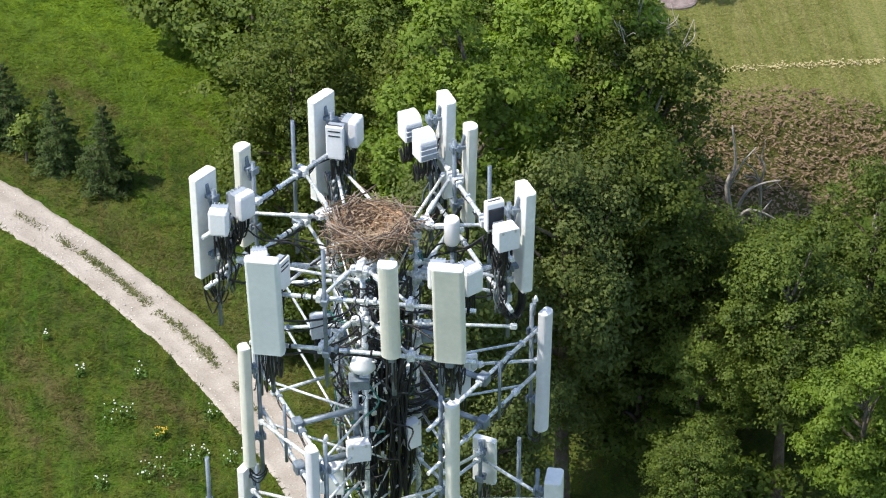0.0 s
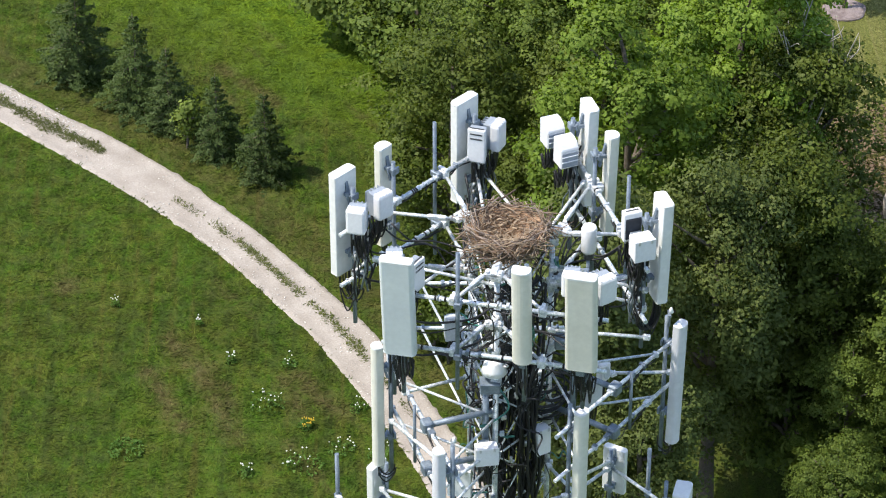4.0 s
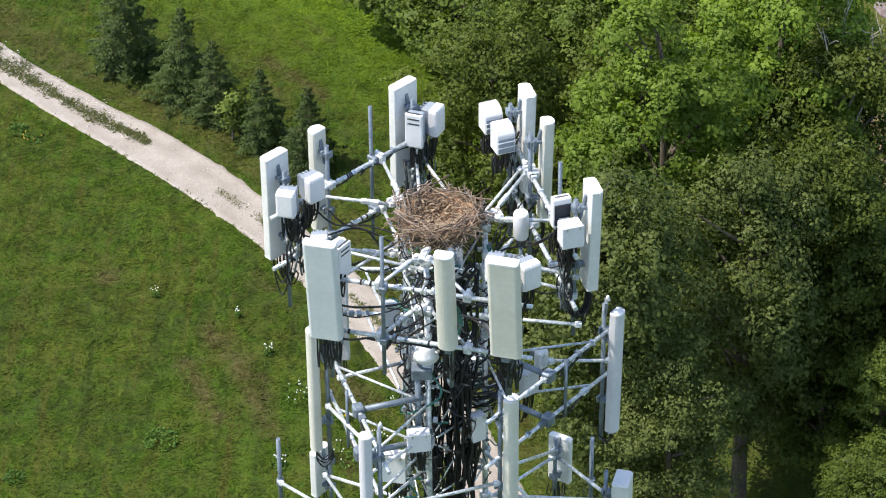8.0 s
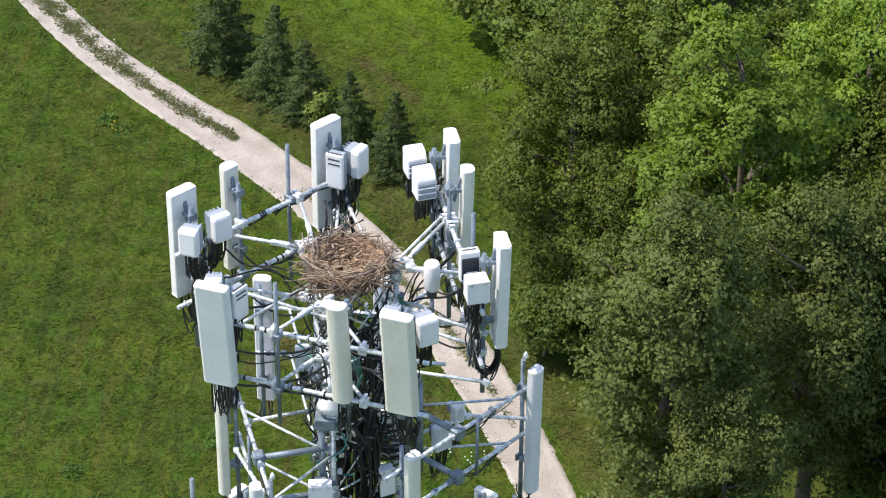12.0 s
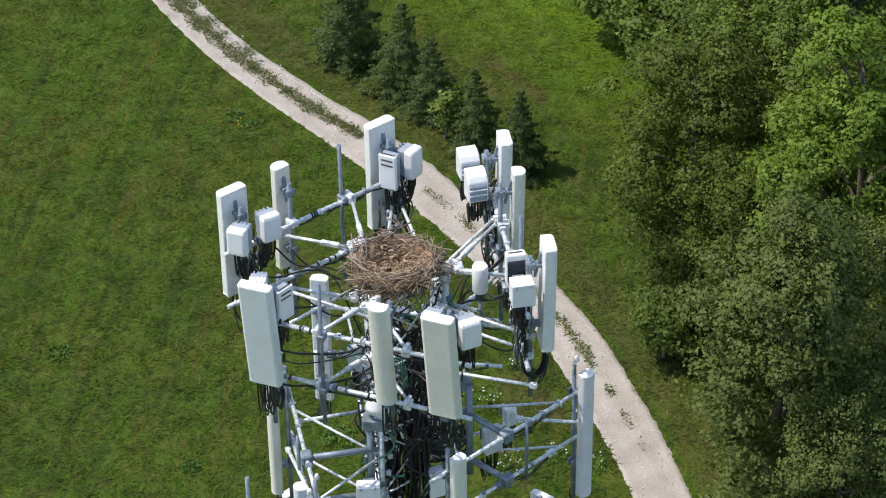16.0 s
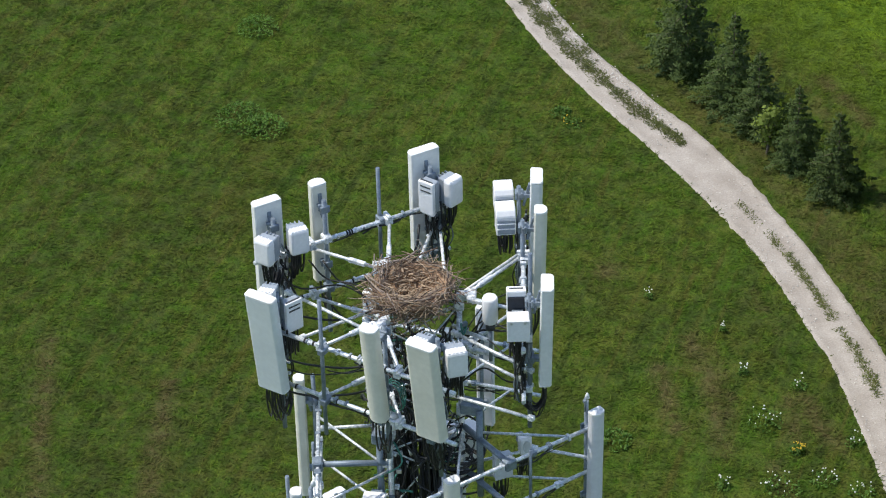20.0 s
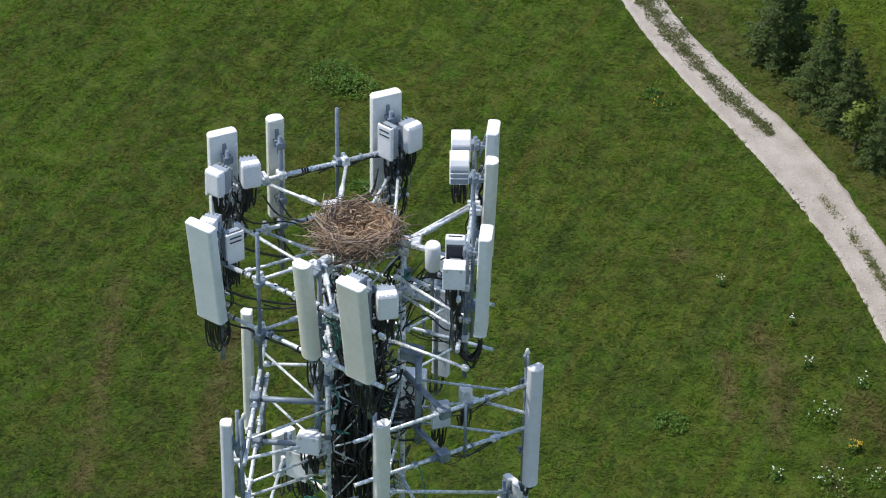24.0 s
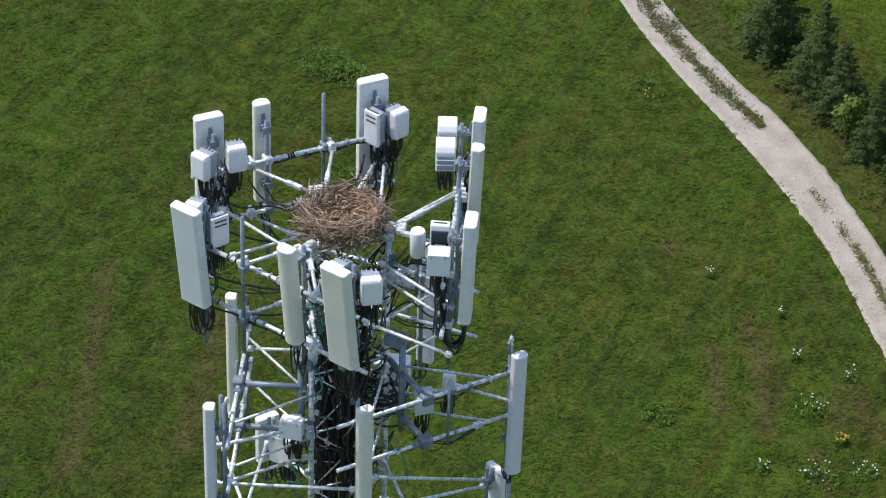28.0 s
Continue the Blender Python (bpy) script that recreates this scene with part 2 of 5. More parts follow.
def smooth(v, lo, hi):
    t = np.clip((np.asarray(v, float) - lo) / (hi - lo), 0, 1)
    return t * t * (3 - 2 * t)


# old wheel ruts worn into the meadow beside the lane
TRACKS = [(-4.98, 58.07, -3.42, 55.54), (-5.36, 57.54, -4.64, 55.36), (-9.04, 59.27, -7.57, 56.94), (-7.76, 56.14, -6.99, 53.99), (-32.9, 53.5, -28.7, 42.35), (-9.75, 60.28, -7.41, 56.14), (-10.4, 58.1, -8.9, 54.8), (-8.6, 79.6, -6.0, 76.6), (-27.6, 52.5, -25.6, 45.0)]


def zones(x, y):
    """Lush growth of the far field, and dryness of verges, worn rows and the wood's floor, each 0 to 1."""
    x, y = np.asarray(x, float).ravel(), np.asarray(y, float).ravel()
    lush = (0.45 * smooth(0.66 * x + 0.75 * y, 52.6, 54.8) + 0.55 * smooth(0.66 * x + 0.75 * y, 54.8, 60.0)) * (1 - smooth(x, 3, 9))
    off = lane_offset(x, y)
    side, half = lane_side(x, y)
    verge = smooth(off, 1.0, 1.4) * (1 - smooth(off, 2.2, 4.6)) * np.where(side > 0, 0.66, 0.25)
    weeds = 1 - smooth(np.hypot((x - 20.5) / 1.3, y - 70.5), 3.2, 5.4)
    bare = (1 - smooth(np.hypot(x + 13.9, (y - 63.8) / 1.4), 0.3, 1.0)) * 0.8
    wood = 0.45 * smooth(x - 0.25 * (60 - y), 1.2, 3.2) * (1 - smooth(y, 66, 74)) * (1 - smooth(x, 17, 21))
    tracks = np.zeros_like(x)
    for ax, ay, bx, by in TRACKS:
        t = np.clip(((x - ax) * (bx - ax) + (y - ay) * (by - ay)) / ((bx - ax) ** 2 + (by - ay) ** 2), 0, 1)
        tracks = np.maximum(tracks, 1 - smooth(np.hypot(x - ax - t * (bx - ax), y - ay - t * (by - ay)), 0.0, 0.62) * 0.75)
    q, p = x * 0.85 + y * 0.52, x * 0.52 - y * 0.85
    rows = 0.65 * smooth(np.sin(q * 4.6) + 0.7 * np.sin(q * 1.9 + 1) + 0.8 * np.sin(p * 0.8 + q * 0.6), 1.1, 2.0) * smooth(x, -15, -8)
    mown = smooth(x - 0.3 * (y - 76), 14, 17) * smooth(y, 72, 75.5)
    return np.clip(lush, 0, 1), np.clip(np.maximum.reduce([verge, weeds, bare, wood, rows, tracks]), 0, 1), mown


def meadow_material(name, leafy):
    """Grass and soil, from lush to dry by the mesh's own zone values."""
    m = bpy.data.materials.new(name)
    m.use_nodes = True
    n, l = m.node_tree.nodes, m.node_tree.links
    b = n["Principled BSDF"]
    co, zone = n.new("ShaderNodeTexCoord"), n.new("ShaderNodeAttribute")
    zone.attribute_name = "zone"
    sep = n.new("ShaderNodeSeparateColor")
    l.new(zone.outputs["Color"], sep.inputs["Color"])

    def noise_at(scale, detail=5, stretch=None, rough=0.6):
        t = n.new("ShaderNodeTexNoise")
        t.inputs["Scale"].default_value, t.inputs["Detail"].default_value, t.inputs["Roughness"].default_value = scale, detail, rough
        mp = n.new("ShaderNodeMapping")
        if stretch:
            mp.inputs["Rotation"].default_value = (0, 0, radians(stretch[0]))
            mp.inputs["Scale"].default_value = (stretch[1], stretch[2], 1)
        l.new(co.outputs["Object"], mp.inputs["Vector"])
        l.new(mp.outputs["Vector"], t.inputs["Vector"])
        return t.outputs["Fac"]

    def ramp(fac, lo, hi, to=1.0):
        mr = n.new("ShaderNodeMapRange")
        mr.inputs["From Min"].default_value, mr.inputs["From Max"].default_value, mr.inputs["To Max"].default_value = lo, hi, to
        l.new(fac, mr.inputs["Value"])
        return mr.outputs["Result"]

    def blend(fac, a, c):
        mx = n.new("ShaderNodeMix")
        mx.data_type = "RGBA"
        l.new(fac, mx.inputs["Factor"])
        for key, v in (("A", a), ("B", c)):
            if isinstance(v, tuple):
                mx.inputs[key].default_value = (*v, 1)
            else:
                l.new(v, mx.inputs[key])
        return mx.outputs["Result"]

    patches, tufts, grain = noise_at(0.30), noise_at(1.5, 6), noise_at(9, 6, rough=0.7)
    rows = noise_at(0.9, 5, (-15, 2.2, 0.13))
    base = blend(ramp(patches, 0.36, 0.64), (0.036, 0.082, 0.009), (0.092, 0.125, 0.014))
    # cloud shade over the south-west meadow, painted into the grass colour
    px = n.new("ShaderNodeSeparateXYZ")
    l.new(co.outputs["Object"], px.inputs["Vector"])
    slant = n.new("ShaderNodeMath")
    slant.operation = "MULTIPLY_ADD"
    slant.inputs[1].default_value = 0.9
    l.new(px.outputs["Y"], slant.inputs[0])
    l.new(px.outputs["X"], slant.inputs[2])
    base = blend(ramp(slant.outputs[0], 38.0, 13.0, 0.6), base, (0.028, 0.046, 0.009))
    base = blend(ramp(tufts, 0.42, 0.70), base, (0.046, 0.118, 0.007))
    fine = noise_at(3.2, 4, (25, 1.0, 0.55))
    base = blend(ramp(fine, 0.50, 0.34, 0.65), base, (0.018, 0.044, 0.007))
    broad = noise_at(0.11, 4, (-17, 1.6, 0.6))
    base = blend(ramp(broad, 0.50, 0.66, 0.6), base, (0.062, 0.140, 0.007))
    base = blend(ramp(broad, 0.46, 0.34, 0.45), base, (0.062, 0.068, 0.012))
    base = blend(ramp(fine, 0.54, 0.70, 0.8), base, (0.100, 0.150, 0.014))
    base = blend(ramp(rows, 0.54, 0.70, 0.65), base, (0.098, 0.090, 0.020))
    base = blend(ramp(rows, 0.47, 0.34, 0.6), base, (0.018, 0.046, 0.008))
    base = blend(sep.outputs["Red"], base, blend(ramp(tufts, 0.35, 0.65), (0.072, 0.166, 0.007), (0.142, 0.222, 0.010)))
    dry = blend(ramp(tufts, 0.38, 0.66), (0.122, 0.098, 0.044), (0.078, 0.082, 0.022))
    base = blend(ramp(sep.outputs["Green"], 0.0, 1.0, 0.85), base, dry)
    base = blend(sep.outputs["Blue"], base, blend(ramp(rows, 0.40, 0.64), (0.155, 0.168, 0.044), (0.215, 0.205, 0.076)))
    if leafy:
        geo = n.new("ShaderNodeNewGeometry")
        hs = n.new("ShaderNodeHueSaturation")
        l.new(ramp(geo.outputs["Random Per Island"], 0, 1), hs.inputs["Value"])
        vr = hs.inputs["Value"].links[0].from_node
        vr.inputs["To Min"].default_value, vr.inputs["To Max"].default_value = 0.76, 1.40
        l.new(base, hs.inputs["Color"])
        base = hs.outputs["Color"]
    else:
        base = blend(ramp(grain, 0.42, 0.72, 0.75), base, (0.022, 0.037, 0.008))
    l.new(base, b.inputs["Base Color"])
    if leafy:
        tr, ms = n.new("ShaderNodeBsdfTranslucent"), n.new("ShaderNodeMixShader")
        l.new(base, tr.inputs["Color"])
        ms.inputs[0].default_value = 0.3
        l.new(b.outputs[0], ms.inputs[1])
        l.new(tr.outputs[0], ms.inputs[2])
        l.new(ms.outputs[0], n["Material Output"].inputs["Surface"])
    b.inputs["Roughness"].default_value = 0.85
    b.inputs["Specular IOR Level"].default_value = 0.06
    if not leafy:
        bp = n.new("ShaderNodeBump")
        bp.inputs["Strength"].default_value, bp.inputs["Distance"].default_value = 0.6, 0.10
        l.new(grain, bp.inputs["Height"])
        l.new(bp.outputs["Normal"], b.inputs["Normal"])
    return m


def zone_attribute(me, x, y, each=1):
    """Store the zones at x and y in the mesh, once for each of the points that stand there."""
    lush, dry, mown = zones(x, y)
    at_ = me.attributes.new("zone", "FLOAT_COLOR", "POINT")
    at_.data.foreach_set("color", np.repeat(np.stack([lush, dry, mown, lush * 0 + 1], 1), each, axis=0).astype(np.float32).ravel())


MEADOW = meadow_material("meadow_ground", False)
GRASS = meadow_material("meadow_grass", True)
GRAVEL = material("pale_gravel", (0.390, 0.348, 0.305), 0.95, 0, 0.24, 0.8, 16, 0.6, tint=(0.320, 0.280, 0.240), dist=0.03)
# the ground is one sheet, fine near the place and coarse to the horizon
gx = [-2500, -600, -200, -110] + [-80 + 0.8 * k for k in range(60)] + [-32 + 0.5 * k for k in range(110)] + [23 + 1.25 * k for k in range(24)] + [60, 85, 120, 220, 600, 2500]
gy = [-2500, -600, -200, -60, -20] + [20 + 1.25 * k for k in range(16)] + [40 + 0.6 * k for k in range(75)] + [85 + 1.25 * k for k in range(30)] + [135, 170, 260, 600, 2500]
GX, GY = np.meshgrid(gx, gy)
lift = lane_offset(GX, GY).reshape(GX.shape)


def ground_z(x, y, off):
    near = max(0.0, 1 - max(abs(x) / 90, abs(y - 65) / 80))
    return 0.12 * noise.noise((x * 0.11, y * 0.11, 0)) * min(1, near * 4) * min(1.0, max(0.0, off - 1.4) / 2.0)


def on_ground(x, y):
    """Heights of the ground under arrays of x and y."""
    return np.array([ground_z(a, b, c) for a, b, c in zip(x, y, lane_offset(x, y))])


W, H = len(gx), len(gy)
gv = [(GX[j, i], GY[j, i], ground_z(GX[j, i], GY[j, i], lift[j, i])) for j in range(H) for i in range(W)]
gf = [(j * W + i, j * W + i + 1, (j + 1) * W + i + 1, (j + 1) * W + i) for j in range(H - 1) for i in range(W - 1)]
me = bpy.data.meshes.new("ground")
me.from_pydata(gv, [], gf)
me.polygons.foreach_set("use_smooth", [True] * len(gf))
me.materials.append(MEADOW)
zone_attribute(me, GX, GY)
ground = tagged(new("ground", me), "mown green meadow with dry brown streaks", "meadow", kind="structure")

# the gravel lane: two worn wheel tracks with ragged edges
ACROSS = np.array([-1.0, -0.95, -0.8, -0.6, -0.4, -0.2, 0.0, 0.2, 0.4, 0.6, 0.8, 0.95, 1.0])
rows_y = np.concatenate([np.arange(119, 90, -0.6), np.arange(90, 44, -0.12), np.arange(44, -10, -2.0)])
lane_v, lane_f = [], []
for i, y in enumerate(rows_y):
    mid_x, c = np.interp(y, LANE_Y, LANE_MID), np.interp(y, LANE_Y, LANE_COS)
    half = np.interp(y, LANE_Y, LANE_HALF)
    along = math.sqrt(max(0.0, 1 - c * c))
    for u in ACROSS:
        k = 3 if u > 0 else 9
        rag = (0.10 * noise.noise((y * 0.9, 0, k)) + 0.09 * noise.noise((y * 3.1, 5, k)) + 0.03 * noise.noise((y * 6.3, 9, k))) if abs(u) > 0.9 else 0
        d = u * half + math.copysign(rag, u)
        z = -0.03 if abs(u) == 1 else 0.045 - 0.04 * math.exp(-(((abs(u) - 0.55) / 0.22) ** 2)) + 0.012 * noise.noise((d * 3, y * 2, 1))
        lane_v.append((mid_x + d * c, y + d * along, z))
    if i:
        n = len(ACROSS)
        lane_f += [((i - 1) * n + k, i * n + k, i * n + k + 1, (i - 1) * n + k + 1) for k in range(n - 1)]
me = bpy.data.meshes.new("road")
me.from_pydata(lane_v, [], lane_f)
me.polygons.foreach_set("use_smooth", [True] * len(lane_f))
me.materials.append(GRAVEL)
tagged(new("road", me), "pale gravel farm lane with two worn wheel tracks", "lane", kind="structure")

# ---- trees ----
BARK = material("grey_brown_bark", (0.16, 0.13, 0.10), 0.95, 0, 0.35, 3, 16, 0.8, dist=0.05)
DEADWOOD = material("bleached_dead_wood", (0.42, 0.38, 0.33), 0.9, 0, 0.3, 3, 16, 0.6, dist=0.03)
LEAF_BRIGHT = leaf_material("bright_maple_leaves", (0.096, 0.165, 0.022), (0.270, 0.375, 0.060), 0.45, 0.42)
LEAF_MID = leaf_material("mid_green_leaves", (0.052, 0.090, 0.016), (0.180, 0.240, 0.046), 0.45)
LEAF_GREY = leaf_material("grey_green_leaves", (0.054, 0.080, 0.021), (0.160, 0.192, 0.054), 0.45)
LEAF_OLIVE = leaf_material("olive_leaves", (0.050, 0.078, 0.014), (0.150, 0.190, 0.034), 0.45)
NEEDLE = leaf_material("spruce_needles", (0.036, 0.065, 0.019), (0.102, 0.146, 0.041), 1.6, 0.3)


def leaf_mesh(name, centers, normals, sizes, rng, mat, aspect=0.7, soft=None, crease=0.16):
    """Small folded leaves, one island each, as one mesh; soft gives the smooth normals of the whole clump."""
    n = len(centers)
    t = np.cross(normals, rng.normal(size=(n, 3)))
    t /= np.linalg.norm(t, axis=1, keepdims=True) + 1e-9
    s = np.cross(normals, t)
    s *= (sizes * aspect * 0.5)[:, None]
    t *= (sizes * 0.5)[:, None]
    fold = normals * (sizes * crease)[:, None]
    v = np.stack([centers - t, centers + s - fold, centers + t, centers - s - fold], 1).reshape(-1, 3)
    me = bpy.data.meshes.new(name)
    i = np.arange(n, dtype=np.int32)[:, None] * 4
    f = np.concatenate([i + [[0, 2, 1]], i + [[0, 3, 2]]], 1).astype(np.int32).ravel()
    me.vertices.add(4 * n)
    me.vertices.foreach_set("co", v.astype(np.float32).ravel())
    me.loops.add(6 * n)
    me.loops.foreach_set("vertex_index", f)
    me.polygons.add(2 * n)
    me.polygons.foreach_set("loop_start", np.arange(0, 6 * n, 3, dtype=np.int32))
    me.polygons.foreach_set("loop_total", np.full(2 * n, 3, dtype=np.int32))
    me.update(calc_edges=True)
    me.validate()
    if soft is not None:
        at_ = me.attributes.new("custom_normal", "FLOAT_VECTOR", "POINT")
        at_.data.foreach_set("vector", np.repeat(soft, 4, axis=0).astype(np.float32).ravel())
    me.materials.append(mat)
    return me


def broadleaf(name, height, radius, low, seed, leaf_mat, leaves=9000, leaf=0.30, label="", clumps=90, dead=False):
    """A broadleaf tree: tapered trunk, limbs and a crown of leaf clumps with gaps."""
    rng = np.random.default_rng(seed)
    tree = thing(name, label, "tree")
    mid, half = (height + low) / 2, (height - low) / 2
    lean = rng.normal(size=2) * 0.3
    trunk = tube(curve_pts([(0, 0, -0.1), (lean[0] * 0.4, lean[1] * 0.4, height * 0.3), (lean[0], lean[1], height * 0.78)], 5), 0.022 * height, 9, r_end=0.07)
    part("trunk", trunk, BARK, tree)
    cent, rad = [], []
    while len(cent) < clumps:
        d = rng.normal(size=3)
        d /= np.linalg.norm(d)
        k = rng.uniform(0.45, 1.0) ** 0.5
        wob = 0.80 + 0.35 * noise.noise(Vector(d * 1.7) + Vector((seed, 0, 0)))
        c = d * k * wob * [radius, radius, half]
        c[:2] *= 1.0 if c[2] > -half * 0.3 else 0.85
        cent.append(c + [lean[0] * 0.8, lean[1] * 0.8, mid])
        rad.append(rng.uniform(0.20, 0.36) * radius * (1.1 - 0.35 * k))
    cent, rad = np.array(cent), np.array(rad)
    for c in cent[:: max(1, clumps // 16)]:
        z = max(low * 0.7, min(height * 0.72, c[2] - np.hypot(c[0], c[1]) * 0.8))
        limb = tube(curve_pts([(lean[0] * 0.6, lean[1] * 0.6, z), (c[0] * 0.5, c[1] * 0.5, z * 0.45 + c[2] * 0.55), tuple(c)], 3), 0.10, 5, r_end=0.025)
        part("limb", limb, BARK, tree)
    for k in range(6 if dead else 0):
        a, r = rng.uniform(0, 6.28), rng.uniform(0.25, 0.6) * radius
        z = height * rng.uniform(0.6, 0.75)
        e = np.array([math.cos(a) * r, math.sin(a) * r, z + height * rng.uniform(0.20, 0.34)])
        kink = (e[0] * 0.7 + rng.uniform(-0.4, 0.4), e[1] * 0.7 + rng.uniform(-0.4, 0.4), z + (e[2] - z) * 0.55)
        part("dead_limb", tube(curve_pts([(0, 0, z * 0.9), kink, tuple(e)], 4), 0.055, 5, r_end=0.015), DEADWOOD, tree, "bleached bare limb")
        for j in range(3):
            q = [kink[i] + (e[i] - kink[i]) * rng.uniform(0, 0.8) for i in range(3)]
            tip = [q[0] + rng.uniform(-0.8, 0.8), q[1] + rng.uniform(-0.8, 0.8), q[2] + rng.uniform(0.1, 0.8)]
            part("dead_twig", tube(curve_pts([q, [(q[i] + tip[i]) / 2 + rng.uniform(-0.12, 0.12) for i in range(3)], tip], 3), 0.022, 4, r_end=0.008), DEADWOOD, tree, "bleached bare twig")
    # tufts of leaves crowd the upper side of every clump
    tufts = 13
    w = np.repeat(rad**2, tufts)
    td = rng.normal(size=(len(w), 3))
    td[:, 2] = np.abs(td[:, 2]) - 0.2
    td /= np.linalg.norm(td, axis=1, keepdims=True)
    home = np.repeat(cent, tufts, axis=0) + td * (np.repeat(rad, tufts) * rng.uniform(0.45, 1.2, len(w)))[:, None] * [1.15, 1.15, 0.85]
    spread = rng.uniform(0.13, 0.26, len(w)) * (0.55 + 0.12 * radius)
    pick = rng.choice(len(w), leaves, p=w / w.sum())
    d = rng.normal(size=(leaves, 3)) * [1, 1, 0.62]
    pos = home[pick] + d * spread[pick][:, None]
    d /= np.linalg.norm(d, axis=1, keepdims=True) + 1e-6
    nor = td[pick] * 0.5 + d * 0.35 + rng.normal(size=(leaves, 3)) * 0.5 + [0, 0, 0.5]
    nor /= np.linalg.norm(nor, axis=1, keepdims=True)
    big = (pos - [lean[0] * 0.8, lean[1] * 0.8, mid]) / [radius, radius, half]
    soft = d * 0.40 + td[pick] * 0.45 + big * 0.25 + nor * 0.5 + [0, 0, 0.1]
    soft /= np.linalg.norm(soft, axis=1, keepdims=True)
    crown = new("crown", leaf_mesh("crown", pos, nor, rng.uniform(0.55, 1.4, leaves) * leaf, rng, leaf_mat, soft=soft))
    crown.parent = tree
    return tree


def spruce(name, height, radius, seed, label, leaves=7600):
    """A young spruce: straight trunk, uneven whorls of branches and drooping sprays of needles."""
    rng = np.random.default_rng(seed)
    tree = thing(name, label, "conifer")
    part("trunk", tube([(0, 0, -0.1), (0, 0, height * 0.98)], 0.07, 7, r_end=0.010), BARK, tree)
    cen, nor, siz, out = [], [], [], []
    tiers = int(height / 0.30)
    for k in range(tiers):
        f = k / tiers
        z = 0.22 + (height - 0.3) * f
        r = radius * (1 - f) ** 0.95 * (0.72 + 0.28 * min(1, f * 5 + 0.5)) + 0.07
        count = max(4, int(9 * (1 - f) + 3))
        for j in range(count):
            a = 2 * math.pi * (j + rng.uniform(-0.4, 0.4)) / count + k * 0.7
            rr = r * rng.uniform(0.62, 1.22)
            lift = 0.22 * rr if f > 0.6 else -0.10 * rr
            tip = np.array([math.cos(a) * rr, math.sin(a) * rr, z + lift + rng.uniform(-0.08, 0.08)])
            if j % 3 == 0:
                part("limb", tube([(0, 0, z), tuple(tip)], 0.016, 3, r_end=0.005), BARK, tree)
            m = max(6, int(leaves * (0.3 + rr) / (tiers * 6.0)))
            u = rng.uniform(0.2, 1.05, m) ** 0.8
            wide = 0.26 * rr * np.sin(np.pi * np.clip(u, 0, 1)) + 0.03
            side = rng.uniform(-1, 1, m) * wide
            p = np.array([0, 0, z]) * (1 - u[:, None]) + tip * u[:, None]
            p += np.stack([-math.sin(a) * side, math.cos(a) * side, rng.normal(size=m) * 0.035 - np.abs(side) * 0.35], 1)
            cen.append(p)
            nn = rng.normal(size=(m, 3)) * 0.45 + [math.cos(a) * 0.35, math.sin(a) * 0.35, 0.75]
            nor.append(nn / np.linalg.norm(nn, axis=1, keepdims=True))
            siz.append(rng.uniform(0.07, 0.19, m))
            out.append(np.tile([math.cos(a), math.sin(a), 0.4], (m, 1)))
    cen, nor = np.concatenate(cen), np.concatenate(nor)
    soft = nor * 0.65 + np.concatenate(out) * 0.35
    soft /= np.linalg.norm(soft, axis=1, keepdims=True)
    crown = new("crown", leaf_mesh("crown", cen, nor, np.concatenate(siz), rng, NEEDLE, 0.42, soft))
    crown.parent = tree
    return tree


KINDS = [
    broadleaf("broadleaf_tree", 17.0, 3.6, 1.5, 3, LEAF_GREY, 34000, 0.165, "tall grey-green broadleaf tree at the wood's edge", 150),
    broadleaf("maple_tree", 17.5, 3.6, 5.0, 5, LEAF_BRIGHT, 38000, 0.175, "bright green broad-crowned maple beside the wood", 66),
    broadleaf("olive_green_tree", 13.0, 3.1, 1.0, 8, LEAF_OLIVE, 34000, 0.140, "olive-green tree with fine foliage at the meadow edge", 130),
    broadleaf("woodland_tree", 15.0, 4.0, 2.0, 11, LEAF_MID, 34000, 0.165, "dark mid-green tree of the wood", 90),
    broadleaf("half_dead_tree", 14.5, 3.4, 3.0, 14, LEAF_OLIVE, 22000, 0.165, "olive-green tree with bleached bare limbs on top", 90, dead=True),
    broadleaf("shrub", 3.6, 1.9, 0.2, 17, LEAF_MID, 7000, 0.17, "dense green shrub at the wood's edge", 60),
]
